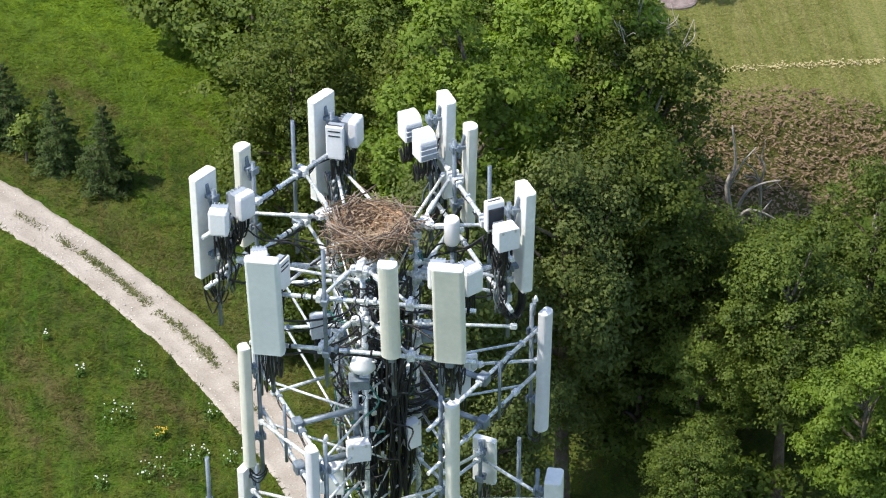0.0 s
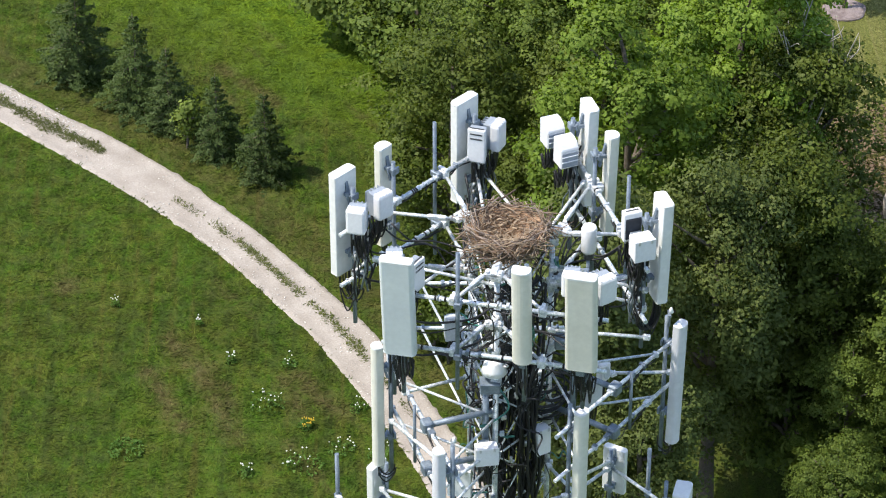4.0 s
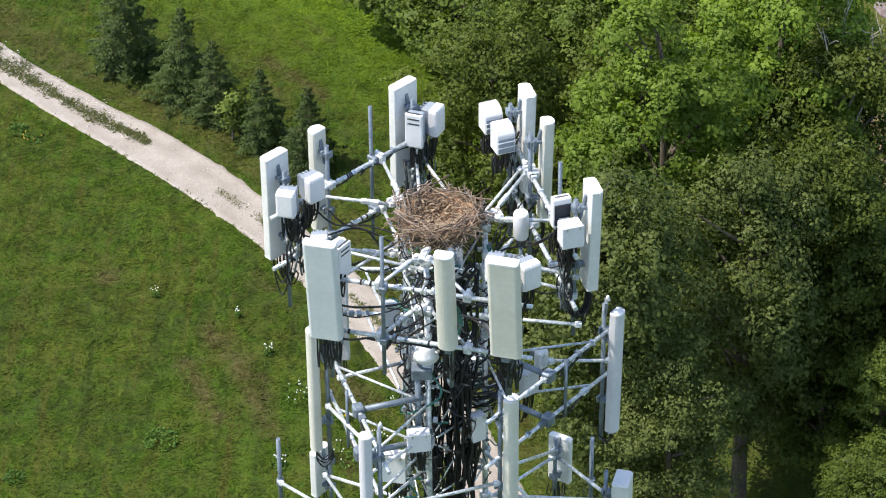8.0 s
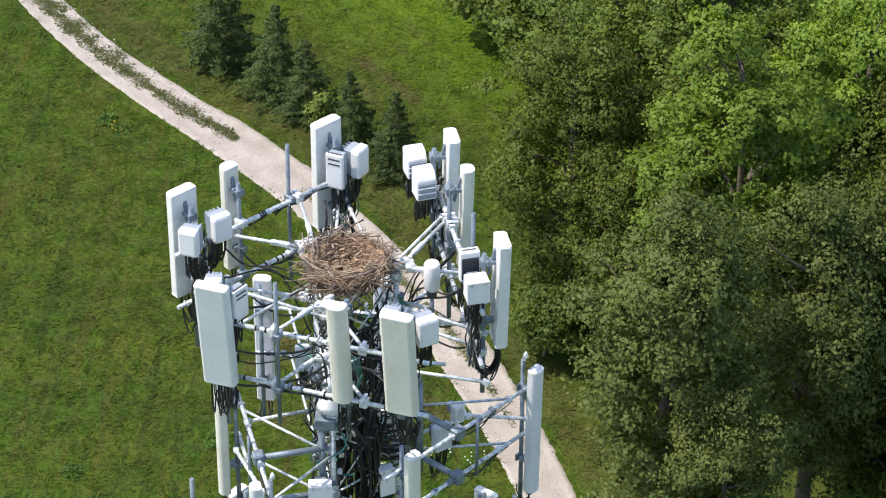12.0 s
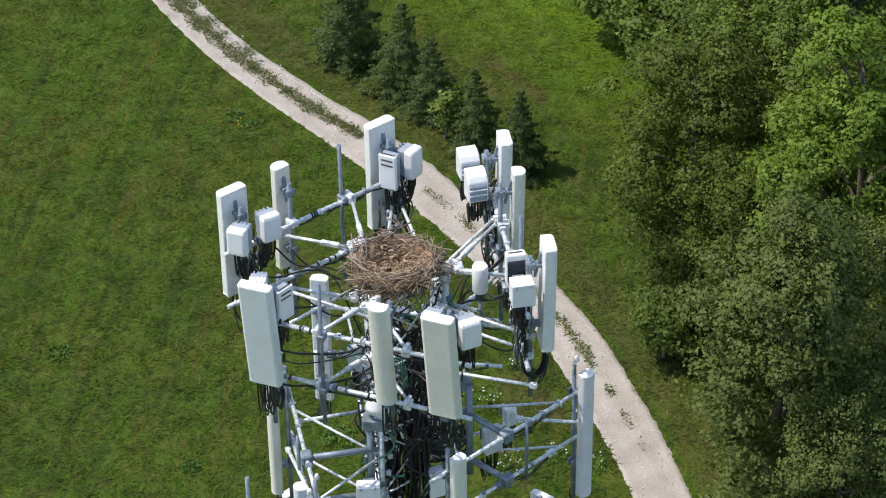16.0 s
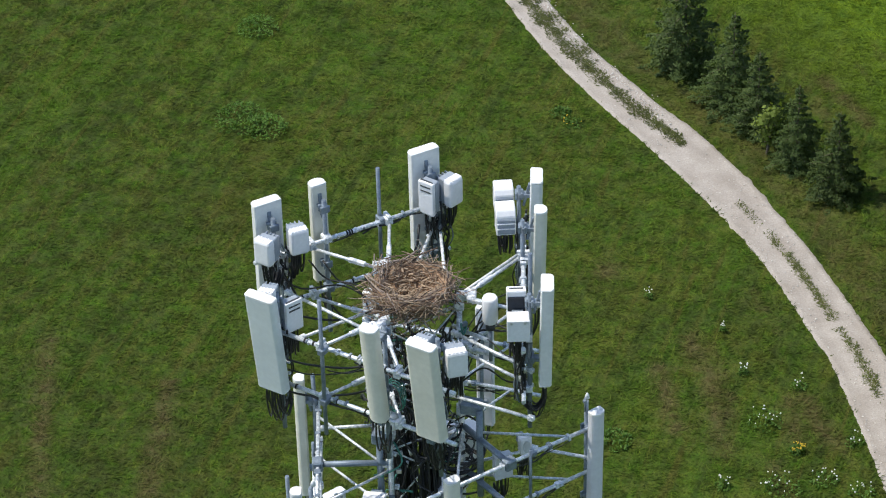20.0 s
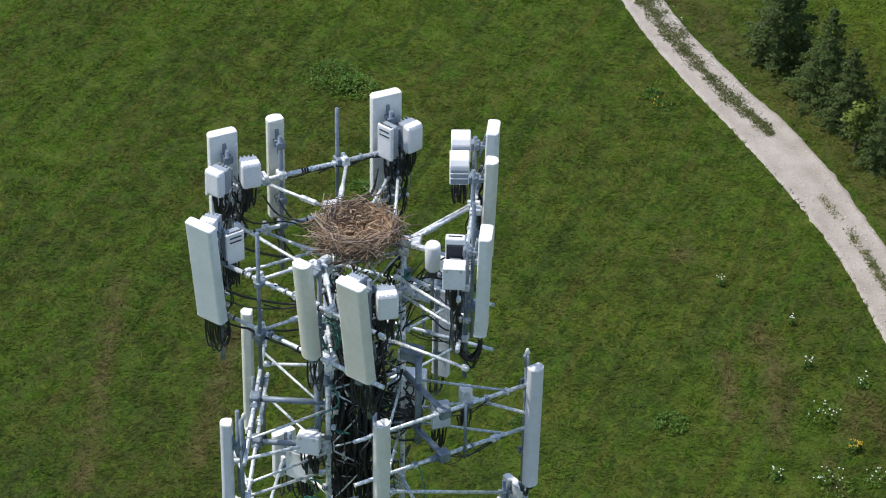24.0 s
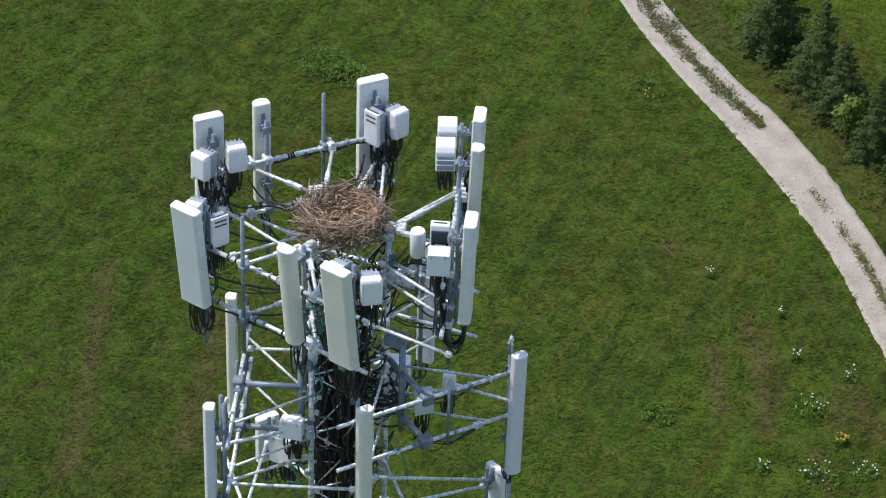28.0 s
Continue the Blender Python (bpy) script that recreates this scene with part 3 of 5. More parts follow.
TREES = [
    (0, 4.0, 47.4, 0.97, 20), (0, 9.4, 49.8, 0.88, 140), (1, 7.0, 56.0, 1.02, 0), (1, 11.0, 61.0, 0.98, 170), (2, 0.9, 62.4, 1.08, 60), (4, 13.4, 59.6, 1.0, 200),
    (2, 11.0, 54.0, 1.12, 90), (3, 16.9, 49.2, 0.78, 10), (1, 18.0, 43.6, 0.66, 120), (3, 20.8, 54.5, 0.72, 250), (3, 6.2, 66.0, 1.0, 30),
    (3, 3.0, 69.5, 0.9, 310), (1, 12.0, 66.0, 0.9, 90), (3, 13.2, 45.4, 0.48, 200), (3, 23.5, 47.5, 0.75, 80),
    (3, 0.9, 80.5, 0.80, 15), (3, 3.4, 77.0, 0.85, 100), (3, 13.8, 55.0, 0.55, 70), (3, 11.5, 57.5, 0.6, 220), (5, 16.2, 55.6, 1.2, 90), (5, -1.6, 79.8, 1.4, 20), (5, 0.3, 77.6, 1.4, 120), (5, 1.6, 74.6, 1.3, 240), (5, -2.6, 82.5, 1.5, 240), (5, 2.0, 71.5, 1.2, 40), (3, 7.5, 74.0, 0.95, 190), (3, 14.2, 49.8, 0.5, 60), (0, 7.0, 45.2, 0.66, 250), (2, 3.6, 59.2, 0.85, 10), (5, 0.2, 59.6, 0.9, 15), (5, 14.5, 41.0, 1.1, 120), (2, 6.6, 60.8, 1.08, 250),
    (5, 3.2, 61.0, 1.0, 0), (5, 4.6, 57.8, 0.9, 70), (5, 6.4, 47.5, 0.9, 150), (5, 12.6, 52.2, 1.1, 200), (5, 14.8, 46.4, 1.2, 260), (5, 16.6, 53.2, 0.9, 30), (5, 18.6, 57.0, 1.0, 300), (5, 0.6, 66.6, 0.8, 110), (5, 19.5, 60.5, 0.8, 10), (3, 17.2, 54.6, 0.6, 130), (2, 14.4, 53.2, 0.85, 300),
]
used = set()
for k, x, y, s, turn in TREES:
    if k not in used:
        used.add(k)
        KINDS[k].matrix_basis = pose(x, y, -0.05, 0, 0, turn)
        KINDS[k].scale = (s, s, s)
    else:
        copy_thing(KINDS[k], pose(x, y, -0.05, 0, 0, turn)).scale = (s, s, s)

SPRUCES = [(-14.4, 79.0, 5.3), (-11.8, 76.6, 4.6), (-10.4, 75.1, 3.8), (-8.3, 72.9, 3.9), (-6.3, 71.1, 4.1)]
spruce_kinds = [spruce("spruce", 5.0, 1.8, seed, "dark green young spruce beside the gravel lane") for seed in (21, 27)]
for i, (x, y, h) in enumerate(SPRUCES):
    if i < 2:
        one = tagged(spruce_kinds[i], group="row of spruces along the lane")
        one.matrix_basis = pose(x, y, 0, 0, 0, 40 * i)
    else:
        one = copy_thing(spruce_kinds[i % 2], pose(x, y, 0, 0, 0, 80 * i))
    one.scale = (h / 5 * (1.12 if i == 2 else 1.0),) * 2 + (h / 5,)
sap = broadleaf("sapling", 2.6, 0.55, 0.3, 23, leaf_material("yellow_green_leaves", (0.12, 0.17, 0.03), (0.24, 0.31, 0.07), 1.0), 900, 0.16, "pale yellow-green sapling between two spruces", 22)
sap.matrix_basis = pose(-9.6, 73.3, 0)

dead = thing("dead_tree", "bare bleached dead tree with crooked limbs", "tree", pose(16.4, 57.9, -0.05))
part("trunk", tube(curve_pts([(0, 0, 0), (0.05, 0, 4.5), (0.1, 0, 5.9), (-0.12, 0, 7.5), (0.15, 0.05, 8.3), (-0.05, 0, 10)], 5), 0.17, 8, r_end=0.03), DEADWOOD, dead)
for pts, r in (
    ([(0.1, 0, 5.8), (0.6, 0.1, 7.0), (1.2, 0.1, 7.4), (1.85, 0, 7.55)], 0.08),
    ([(0.1, 0, 5.6), (0.6, 0.0, 6.3), (1.2, 0.0, 6.2), (1.8, 0, 5.8), (2.4, -0.1, 5.3)], 0.08),
    ([(0, 0, 5.3), (-0.7, 0, 5.9), (-1.2, 0, 6.3), (-1.8, 0.1, 5.8)], 0.06),
    ([(-0.08, 0, 7.3), (0.4, 0.1, 8.3), (0.9, 0.2, 8.9)], 0.045),
    ([(1.2, 0, 6.2), (1.6, 0.2, 6.6)], 0.03),
    ([(-1.2, 0, 6.3), (-1.5, 0.1, 6.9)], 0.03),
):
    part("limb", tube(curve_pts(pts, 4), r, 6, r_end=0.02), DEADWOOD, dead, "bare crooked limb")
for i, (x, y, turn) in enumerate(((22.5, 60.5, 40), (19.0, 64.5, 150))):
    copy_thing(dead, pose(x, y, -0.05, 0, 0, turn)).scale = (0.5, 0.5, 0.5)

# a young tree in a round mulched bed, far out on the mown field
bed = thing("mulch_bed", "round bed of grey-brown mulch in the mown field", "bed", pose(18.8, 83.6, 0.0))
part("mulch", prism([(0.95 * math.cos(a) * (1 + 0.06 * math.sin(5 * a)), 0.95 * math.sin(a)) for a in [2 * math.pi * k / 28 for k in range(28)]], -0.1, 0.12, cap=0.05, shrink=0.08), material("mulch", (0.27, 0.22, 0.21), 1.0, 0, 0.4, 5, 26, 0.8, tint=(0.17, 0.13, 0.12), dist=0.03), bed)
young = broadleaf("young_tree", 5.0, 1.1, 2.2, 31, LEAF_MID, 2600, 0.15, "slim young tree standing in a mulched bed", 30)
young.matrix_basis = pose(18.8, 83.7, 0.1)

# ---- grass, flowers and weeds ----
def blades(name, x, y, z, length, width, r, mat, soft):
    """Arching blades that rise from the ground and lie over, one triangle each, with the soft normals of the sward."""
    n = len(x)
    a = r.uniform(0, 2 * math.pi, n)
    foot = np.stack([x, y, z], 1)
    side = np.stack([-np.sin(a), np.cos(a), 0 * a], 1) * (width / 2)[:, None]
    top = foot + np.stack([np.cos(a), np.sin(a), r.uniform(0.12, 0.5, n)], 1) * length[:, None]
    me = bpy.data.meshes.new(name)
    me.vertices.add(3 * n)
    me.vertices.foreach_set("co", np.stack([foot - side, top, foot + side], 1).astype(np.float32).ravel())
    me.loops.add(3 * n)
    me.loops.foreach_set("vertex_index", np.arange(3 * n, dtype=np.int32))
    me.polygons.add(n)
    me.polygons.foreach_set("loop_start", np.arange(0, 3 * n, 3, dtype=np.int32))
    me.polygons.foreach_set("loop_total", np.full(n, 3, dtype=np.int32))
    me.update(calc_edges=True)
    at_ = me.attributes.new("custom_normal", "FLOAT_VECTOR", "POINT")
    at_.data.foreach_set("vector", np.repeat(soft / np.linalg.norm(soft, axis=1, keepdims=True), 3, axis=0).astype(np.float32).ravel())
    me.materials.append(mat)
    return me


rng = np.random.default_rng(40)
count = 820000
gx_, gy_ = rng.uniform(-49, 26, count), rng.uniform(37.5, 92, count)
off = lane_offset(gx_, gy_)
lump = np.array([noise.noise((x * 1.1, y * 1.1, 4)) + 0.6 * noise.noise((x * 3.1, y * 3.1, 8)) for x, y in zip(gx_, gy_)])
keep = (off > 0.90 + 0.16 * np.abs(lump)) & (rng.random(count) < 0.72 + 0.45 * lump)
keep &= ~((gx_ > 4) & (gy_ < 68) & (rng.random(count) < 0.8))
gx_, gy_, lump = gx_[keep], gy_[keep], lump[keep]
n = len(gx_)
lush, dry, mown = zones(gx_, gy_)
tall = rng.uniform(0.08, 0.21, n) * (1 + 0.9 * np.clip(lump, -0.5, 1)) * (1 + 0.3 * lush + 0.25 * dry) * (1 - 0.5 * mown)
soft = rng.normal(size=(n, 3)) * [0.22, 0.22, 0.0] + [0, 0, 1.0]
me = blades("grass", gx_, gy_, on_ground(gx_, gy_) + 0.004, tall, rng.uniform(0.035, 0.09, n), rng, GRASS, soft)
zone_attribute(me, gx_, gy_, 3)
tagged(new("grass", me), "short tufted meadow grass with dry rows", "grass", kind="stuff")


LANE_GRASS = leaf_material("lane_grass", (0.060, 0.082, 0.020), (0.150, 0.160, 0.052), 2.5, 0.3)


def lane_tufts(name, label, start, end, shift, width, count, seed, gaps=0.0):
    """Grass growing between the wheel tracks, from y = start down to y = end, with gaps."""
    r = np.random.default_rng(seed)
    ys = r.uniform(end, start, count)
    thick = np.array([noise.noise((y * 1.3, seed, 0)) for y in ys])
    ok = r.random(count) > gaps * (1 - 1.6 * thick)
    ys, thick = ys[ok], thick[ok]
    d = shift + r.normal(size=len(ys)) * width * (1 + 0.7 * thick)
    c = np.interp(ys, LANE_Y, LANE_COS)
    xs, ys = np.interp(ys, LANE_Y, LANE_MID) + d * c, ys + d * np.sqrt(1 - c * c)
    m = len(ys)
    nn = r.normal(size=(m, 3)) * [0.3, 0.3, 0.0] + [0, 0, 1.0]
    mesh = blades(name, xs, ys, np.full(m, 0.03), r.uniform(0.07, 0.19, m), r.uniform(0.035, 0.09, m), r, LANE_GRASS, nn)
    tagged(new(name, mesh), label, "grass", kind="stuff")


lane_tufts("median_grass", "green strip of grass between the wheel tracks", 95.0, 74.0, 0.03, 0.15, 20000, 4, 0.30)
lane_tufts("median_grass", "tip of the grass strip between the wheel tracks", 74.3, 72.9, 0.12, 0.10, 1300, 3, 0.2)
lane_tufts("median_grass", "sparse grass in the middle of the lane", 69.6, 66.6, 0.0, 0.07, 700, 1, 0.55)
lane_tufts("median_grass", "dry grass growing between the wheel tracks", 66.6, 62.8, 0.05, 0.085, 1700, 6, 0.3)
lane_tufts("median_grass", "dry grass growing between the wheel tracks", 62.4, 58.6, 0.05, 0.10, 1700, 2, 0.4)
lane_tufts("median_grass", "sparse grass in the middle of the lane", 58.4, 54.0, 0.12, 0.06, 450, 8, 0.6)
lane_tufts("median_grass", "sparse grass over a faint wheel track", 95.0, 78.0, 0.55, 0.20, 6000, 5, 0.75)

# loose pale stones on the lane, most along the less used track
r = np.random.default_rng(51)
n = 1500
ys = np.concatenate([r.uniform(74, 90, 900), r.uniform(50, 76, 600)])
d = np.concatenate([0.62 + r.normal(size=900) * 0.2, r.uniform(-1.0, 1.0, 600)])
c = np.interp(ys, LANE_Y, LANE_COS)
xs, ys = np.interp(ys, LANE_Y, LANE_MID) + d * c, ys + d * np.sqrt(1 - c * c)
cube = np.array([(1, 0, 0), (-1, 0, 0), (0, 1, 0), (0, -1, 0), (0, 0, 0.7), (0, 0, -0.7)], float)
sides = [(0, 2, 4), (2, 1, 4), (1, 3, 4), (3, 0, 4), (2, 0, 5), (1, 2, 5), (3, 1, 5), (0, 3, 5)]
sv = (cube[None] * r.uniform(0.012, 0.045, (n, 1, 1)) * r.uniform(0.7, 1.3, (n, 6, 1)) + np.stack([xs, ys, np.full(n, 0.035)], 1)[:, None]).reshape(-1, 3)
me = bpy.data.meshes.new("lane_stones")
me.from_pydata(sv.tolist(), [], [tuple(6 * i + k for k in f) for i in range(n) for f in sides])
me.materials.append(material("pale_limestone", (0.62, 0.59, 0.54), 0.9, 0, 0.3, 2, 20, 0.3, tint=(0.42, 0.39, 0.35)))
tagged(new("lane_stones", me), "loose pale stones on the gravel lane", "stones", kind="stuff")

PETAL_W = material("white_petals", (0.75, 0.76, 0.68), 0.8, 0, 0.15, 9, 40, 0.1)
PETAL_Y = material("yellow_petals", (0.62, 0.44, 0.03), 0.8, 0, 0.2, 9, 40, 0.1)
WEED = leaf_material("weed_leaves", (0.055, 0.12, 0.020), (0.13, 0.23, 0.045), 2.0)


def plant(name, label, x, y, radius, height, leaves, petals, petal_mat, seed):
    """A low plant: a mound of leaves with flower heads above it."""
    r = np.random.default_rng(seed)
    p = thing(name, label, "plant", pose(x, y, float(on_ground([x], [y])[0])))
    a, q = r.uniform(0, 6.28, leaves), np.sqrt(r.random(leaves)) * radius
    z = height * (1 - (q / radius) ** 2 * 0.7) * r.uniform(0.3, 1, leaves)
    nn = r.normal(size=(leaves, 3)) * 0.5 + [0, 0, 0.8]
    nn /= np.linalg.norm(nn, axis=1, keepdims=True)
    o = new("foliage", leaf_mesh("foliage", np.stack([q * np.cos(a), q * np.sin(a), z], 1), nn, r.uniform(0.09, 0.2, leaves), r, WEED, 0.5))
    o.parent = p
    for k in range(petals):
        a, q = r.uniform(0, 6.28), math.sqrt(r.random()) * radius
        h = height * r.uniform(0.8, 1.3)
        part("flower_head", tube([(q * math.cos(a), q * math.sin(a), h), (q * math.cos(a), q * math.sin(a), h + 0.02), (q * math.cos(a), q * math.sin(a), h + 0.035)], r.uniform(0.022, 0.042), 6, r_end=0.015), petal_mat, p)
        part("stem", tube([(q * math.cos(a), q * math.sin(a), 0), (q * math.cos(a), q * math.sin(a), h)], 0.008, 3), WEED, p)
    return p


plant("yellow_flower_clump", "clump of yellow flowers in the meadow", -4.5, 54.8, 0.30, 0.30, 120, 26, PETAL_Y, 1)
plant("yellow_flower_clump", "sparse yellow flowers among the grass", -17.8, 73.4, 0.45, 0.20, 60, 8, PETAL_Y, 2)
for i, (x, y, r) in enumerate(((-11.83, 62.4, 0.18), (-7.32, 58.7, 0.22), (-5.9, 56.1, 0.7), (-4.6, 52.6, 0.75), (-6.6, 52.2, 0.3), (-5.2, 58.5, 0.3), (-3.2, 53.4, 0.5), (-8.6, 61.0, 0.15), (-2.6, 55.8, 0.35), (-1.8, 53.0, 0.5))):
    plant("white_flower_plant", "white umbel flowers in the meadow grass", x, y, r, 0.35, int(90 * r) + 20, int(16 * r) + 4, PETAL_W, 10 + i)
for i, (x, y, r, h) in enumerate(((-10.9, 53.6, 0.65, 0.4), (-31.2, 69.9, 1.2, 0.9), (-30.0, 69.6, 0.9, 0.8), (-33.1, 77.1, 0.9, 0.7), (-15.9, 51.5, 0.4, 0.3), (-18.5, 74.0, 0.5, 0.3), (-27.0, 63.0, 0.5, 0.3), (-22.0, 57.5, 0.5, 0.3))):
    plant("weed_clump", "lush green weed clump in the meadow", x, y, r, h, int(330 * r), 0, PETAL_W, 30 + i)
# dry weeds and a strip of cut hay in the field beyond the wood
r = np.random.default_rng(8)
n = 5200
q, a = np.sqrt(r.random(n)) * 5.2, r.uniform(0, 6.28, n)
wx, wy = 20.5 + q * 1.3 * np.cos(a), 70.5 + q * np.sin(a)
nn = r.normal(size=(n, 3)) * [0.3, 0.3, 0.2] + [0, 0, 1.0]
nn /= np.linalg.norm(nn, axis=1, keepdims=True)
DRY = leaf_material("dry_weed_leaves", (0.165, 0.110, 0.070), (0.32, 0.225, 0.145), 0.7, 0.2)
me = leaf_mesh("dry_weeds", np.stack([wx, wy, on_ground(wx, wy) + r.uniform(0.05, 0.32, n)], 1), nn, r.uniform(0.10, 0.30, n), r, DRY, 0.4, nn * 0.6 + [0, 0, 0.4], 0.05)
tagged(new("dry_weeds", me), "patch of tall dry brown weeds", "weeds", kind="stuff")
n = 900
wx, wy = r.uniform(17, 34, n), 77.35 + r.normal(size=n) * 0.13
nn = r.normal(size=(n, 3)) * 0.25 + [0, 0, 1]
nn /= np.linalg.norm(nn, axis=1, keepdims=True)
HAY = leaf_material("cut_hay", (0.42, 0.35, 0.18), (0.62, 0.53, 0.30), 0.7, 0.1)
me = leaf_mesh("hay_strip", np.stack([wx, wy, on_ground(wx, wy) + r.uniform(0.05, 0.12, n)], 1), nn, r.uniform(0.08, 0.22, n), r, HAY, 0.35, nn * 0 + [0, 0, 1], 0.03)
tagged(new("hay_strip", me), "pale strip of cut hay across the field", "hay", kind="stuff")

# ---- the lattice tower ----
Z0 = 46.4
AXIS = Vector((-0.07, -0.05, 0))
LEG_TURN = (-104.0, 16.0, 136.0)
CABLES = random.Random(7)


def leg_at(k, z):
    """The centre of leg k at the height z: the tower spreads towards its foot."""
    r = 0.60 + max(0.0, (Z0 - 7 - z)) * 0.042
    a = radians(LEG_TURN[k])
    return Vector((AXIS.x + r * math.cos(a), AXIS.y + r * math.sin(a), z))


tower = thing("lattice_tower", "tall three-legged galvanised steel lattice tower standing in the meadow", "tower", pose(AXIS.x, AXIS.y, 0))
tower_back = Matrix.Translation((-AXIS.x, -AXIS.y, 0))


def member(name, a, b, r, mat, parent, sides=8, label="", back=None):
    bm = tube([a, b], r, sides)
    if back:
        bmesh.ops.transform(bm, matrix=back, verts=bm.verts[:])
    return part(name, bm, mat, parent, label)


for k in range(3):
    member("leg", leg_at(k, -0.05), leg_at(k, Z0 - 7), 0.06, GALV, tower, 10, back=tower_back)
    member("leg", leg_at(k, Z0 - 7), leg_at(k, Z0 + 0.02), 0.038, GALV, tower, 10, back=tower_back)
levels, z = [], Z0 - 0.05
while z > 0.5:
    levels.append(z)
    z -= 0.95 if z > Z0 - 9 else 2.6
levels.append(0.3)
for i, z in enumerate(levels):
    for k in range(3):
        a, b = leg_at(k, z), leg_at((k + 1) % 3, z)
        member("girt", a, b, 0.015, GALV, tower, 6, back=tower_back)
        if i + 1 < len(levels):
            c, d = leg_at((k + 1) % 3, levels[i + 1]), leg_at(k, levels[i + 1])
            member("brace", a, c, 0.012, GALV, tower, 6, back=tower_back)
            member("brace", b, d, 0.012, GALV, tower, 6, back=tower_back)
for z in (Z0 - 0.05, Z0 - 0.75, Z0 - 1.7, Z0 - 2.9, Z0 - 4.4):
    for k in range(3):
        p = leg_at(k, z)
        part("leg_clamp", box(0.13, 0.13, 0.12, tower_back @ pose(p.x, p.y, p.z, 0, 0, LEG_TURN[k]), 0.015), BRIGHT, tower, "whitened steel leg clamp")

# trunk cables inside the tower
trunk_cables = thing("trunk_cable_bundle", "thick bundle of black feeder cables running up inside the tower", "cables", pose(0, 0, 0))
for i in range(64):
    a, r = CABLES.uniform(0, 6.28), 0.36 * math.sqrt(CABLES.random())
    bx, by = 0.02 + r * math.cos(a), -0.22 + r * 0.75 * math.sin(a)
    top = Z0 - CABLES.uniform(0.25, 2.4)
    pts, z = [], Z0 - 9.5
    while z < top:
        w = 0.05 + 0.05 * max(0, (z - Z0 + 3) / 3)
        pts.append((bx + CABLES.uniform(-w, w), by + CABLES.uniform(-w, w), z))
        z += 0.42
    k = CABLES.randrange(3)
    e = leg_at(k, top)
    pts.append((bx * 0.5 + e.x * 0.5, by * 0.5 + e.y * 0.5, top))
    part("feeder_cable", tube(curve_pts(pts, 3), CABLES.choice((0.012, 0.016, 0.021)), 5), BLACK, trunk_cables)
for i in range(22):
    # tangled slack near the top of the tower
    a = CABLES.uniform(0, 6.28)
    z = Z0 - CABLES.uniform(0.5, 3.2)
    p = [(0.62 * math.cos(a) * CABLES.uniform(0.2, 1) , -0.1 + 0.6 * math.sin(a) * CABLES.uniform(0.2, 1), z)]
    for _ in range(5):
        q = p[-1]
        p.append((0.8 * q[0] + CABLES.uniform(-0.3, 0.3), 0.8 * q[1] - 0.04 + CABLES.uniform(-0.3, 0.3), q[2] + CABLES.uniform(-0.32, 0.2)))
    part("feeder_cable", tube(curve_pts(p, 4), CABLES.choice((0.009, 0.012, 0.016)), 5), BLACK, trunk_cables)
for i in range(26):
    a, r = CABLES.uniform(0, 6.28), 0.42
    p = Vector((r * math.cos(a) * CABLES.random(), -0.2 + r * math.sin(a), Z0 - CABLES.uniform(0.6, 3.6)))
    part("connector", tube([p, p + Vector((CABLES.uniform(-.03, .03), CABLES.uniform(-.03, .03), 0.09))], 0.02, 6), CONN, trunk_cables, "pale cable connector")


for i in range(20):
    # slack coils hung beside the tower
    cx, cy, cz, r = 0.45 + CABLES.uniform(-0.12, 0.12), 0.0 + CABLES.uniform(-0.15, 0.15), Z0 - 2.05 - CABLES.uniform(0, 0.75), CABLES.uniform(0.20, 0.36)
    tilt, a0 = CABLES.uniform(-0.4, 0.4), CABLES.uniform(0, 6.28)
    pts = [(cx + r * math.cos(a), cy + 0.5 * r * math.sin(a) + tilt * 0.1, cz + r * 0.45 * math.sin(a + tilt)) for a in [a0 + 0.45 * k for k in range(CABLES.randrange(7, 13))]]
    part("feeder_cable", tube(curve_pts(pts, 3), CABLES.choice((0.011, 0.015)), 5), BLACK, trunk_cables)


# ---- antennas and radios ----
def loops(parent, x0, x1, y, z, drop, back_y, back_z, count, rng, mat=None, r=0.0105):
    """Black jumper leads that hang from an underside and turn back up behind."""
    for i in range(count):
        x = x0 + (x1 - x0) * (i + 0.5) / count + rng.uniform(-0.015, 0.015)
        d = drop * rng.uniform(0.6, 1.1)
        yy = y + rng.uniform(-0.03, 0.03)
        s = rng.uniform(-0.06, 0.06)
        pts = [(x, yy, z + 0.02), (x + s * 0.2, yy + 0.01, z - d * 0.55), (x + s * 0.7, (yy + back_y) / 2, z - d), (x + s, back_y, z - d * 0.6), (x * 0.6 + s, back_y + rng.uniform(-0.03, 0.03), back_z + rng.uniform(-0.1, 0.1))]
        part("jumper_cable", tube(curve_pts(pts, 4), r * rng.uniform(0.8, 1.25), 5), mat or BLACK, parent)


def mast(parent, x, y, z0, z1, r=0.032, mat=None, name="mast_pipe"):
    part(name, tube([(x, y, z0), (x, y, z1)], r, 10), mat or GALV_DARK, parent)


def clamp(parent, y0, y1, z, w=0.10):
    part("bracket", merge(box(w, abs(y1 - y0), 0.05, pose(0, (y0 + y1) / 2, z), 0.006, 1), box(w * 1.25, 0.035, 0.10, pose(0, y1 + 0.035, z), 0.008, 1), box(w * 1.25, 0.035, 0.10, pose(0, y1 - 0.04, z), 0.008, 1)), GALV_DARK, parent, "dull steel clamp")


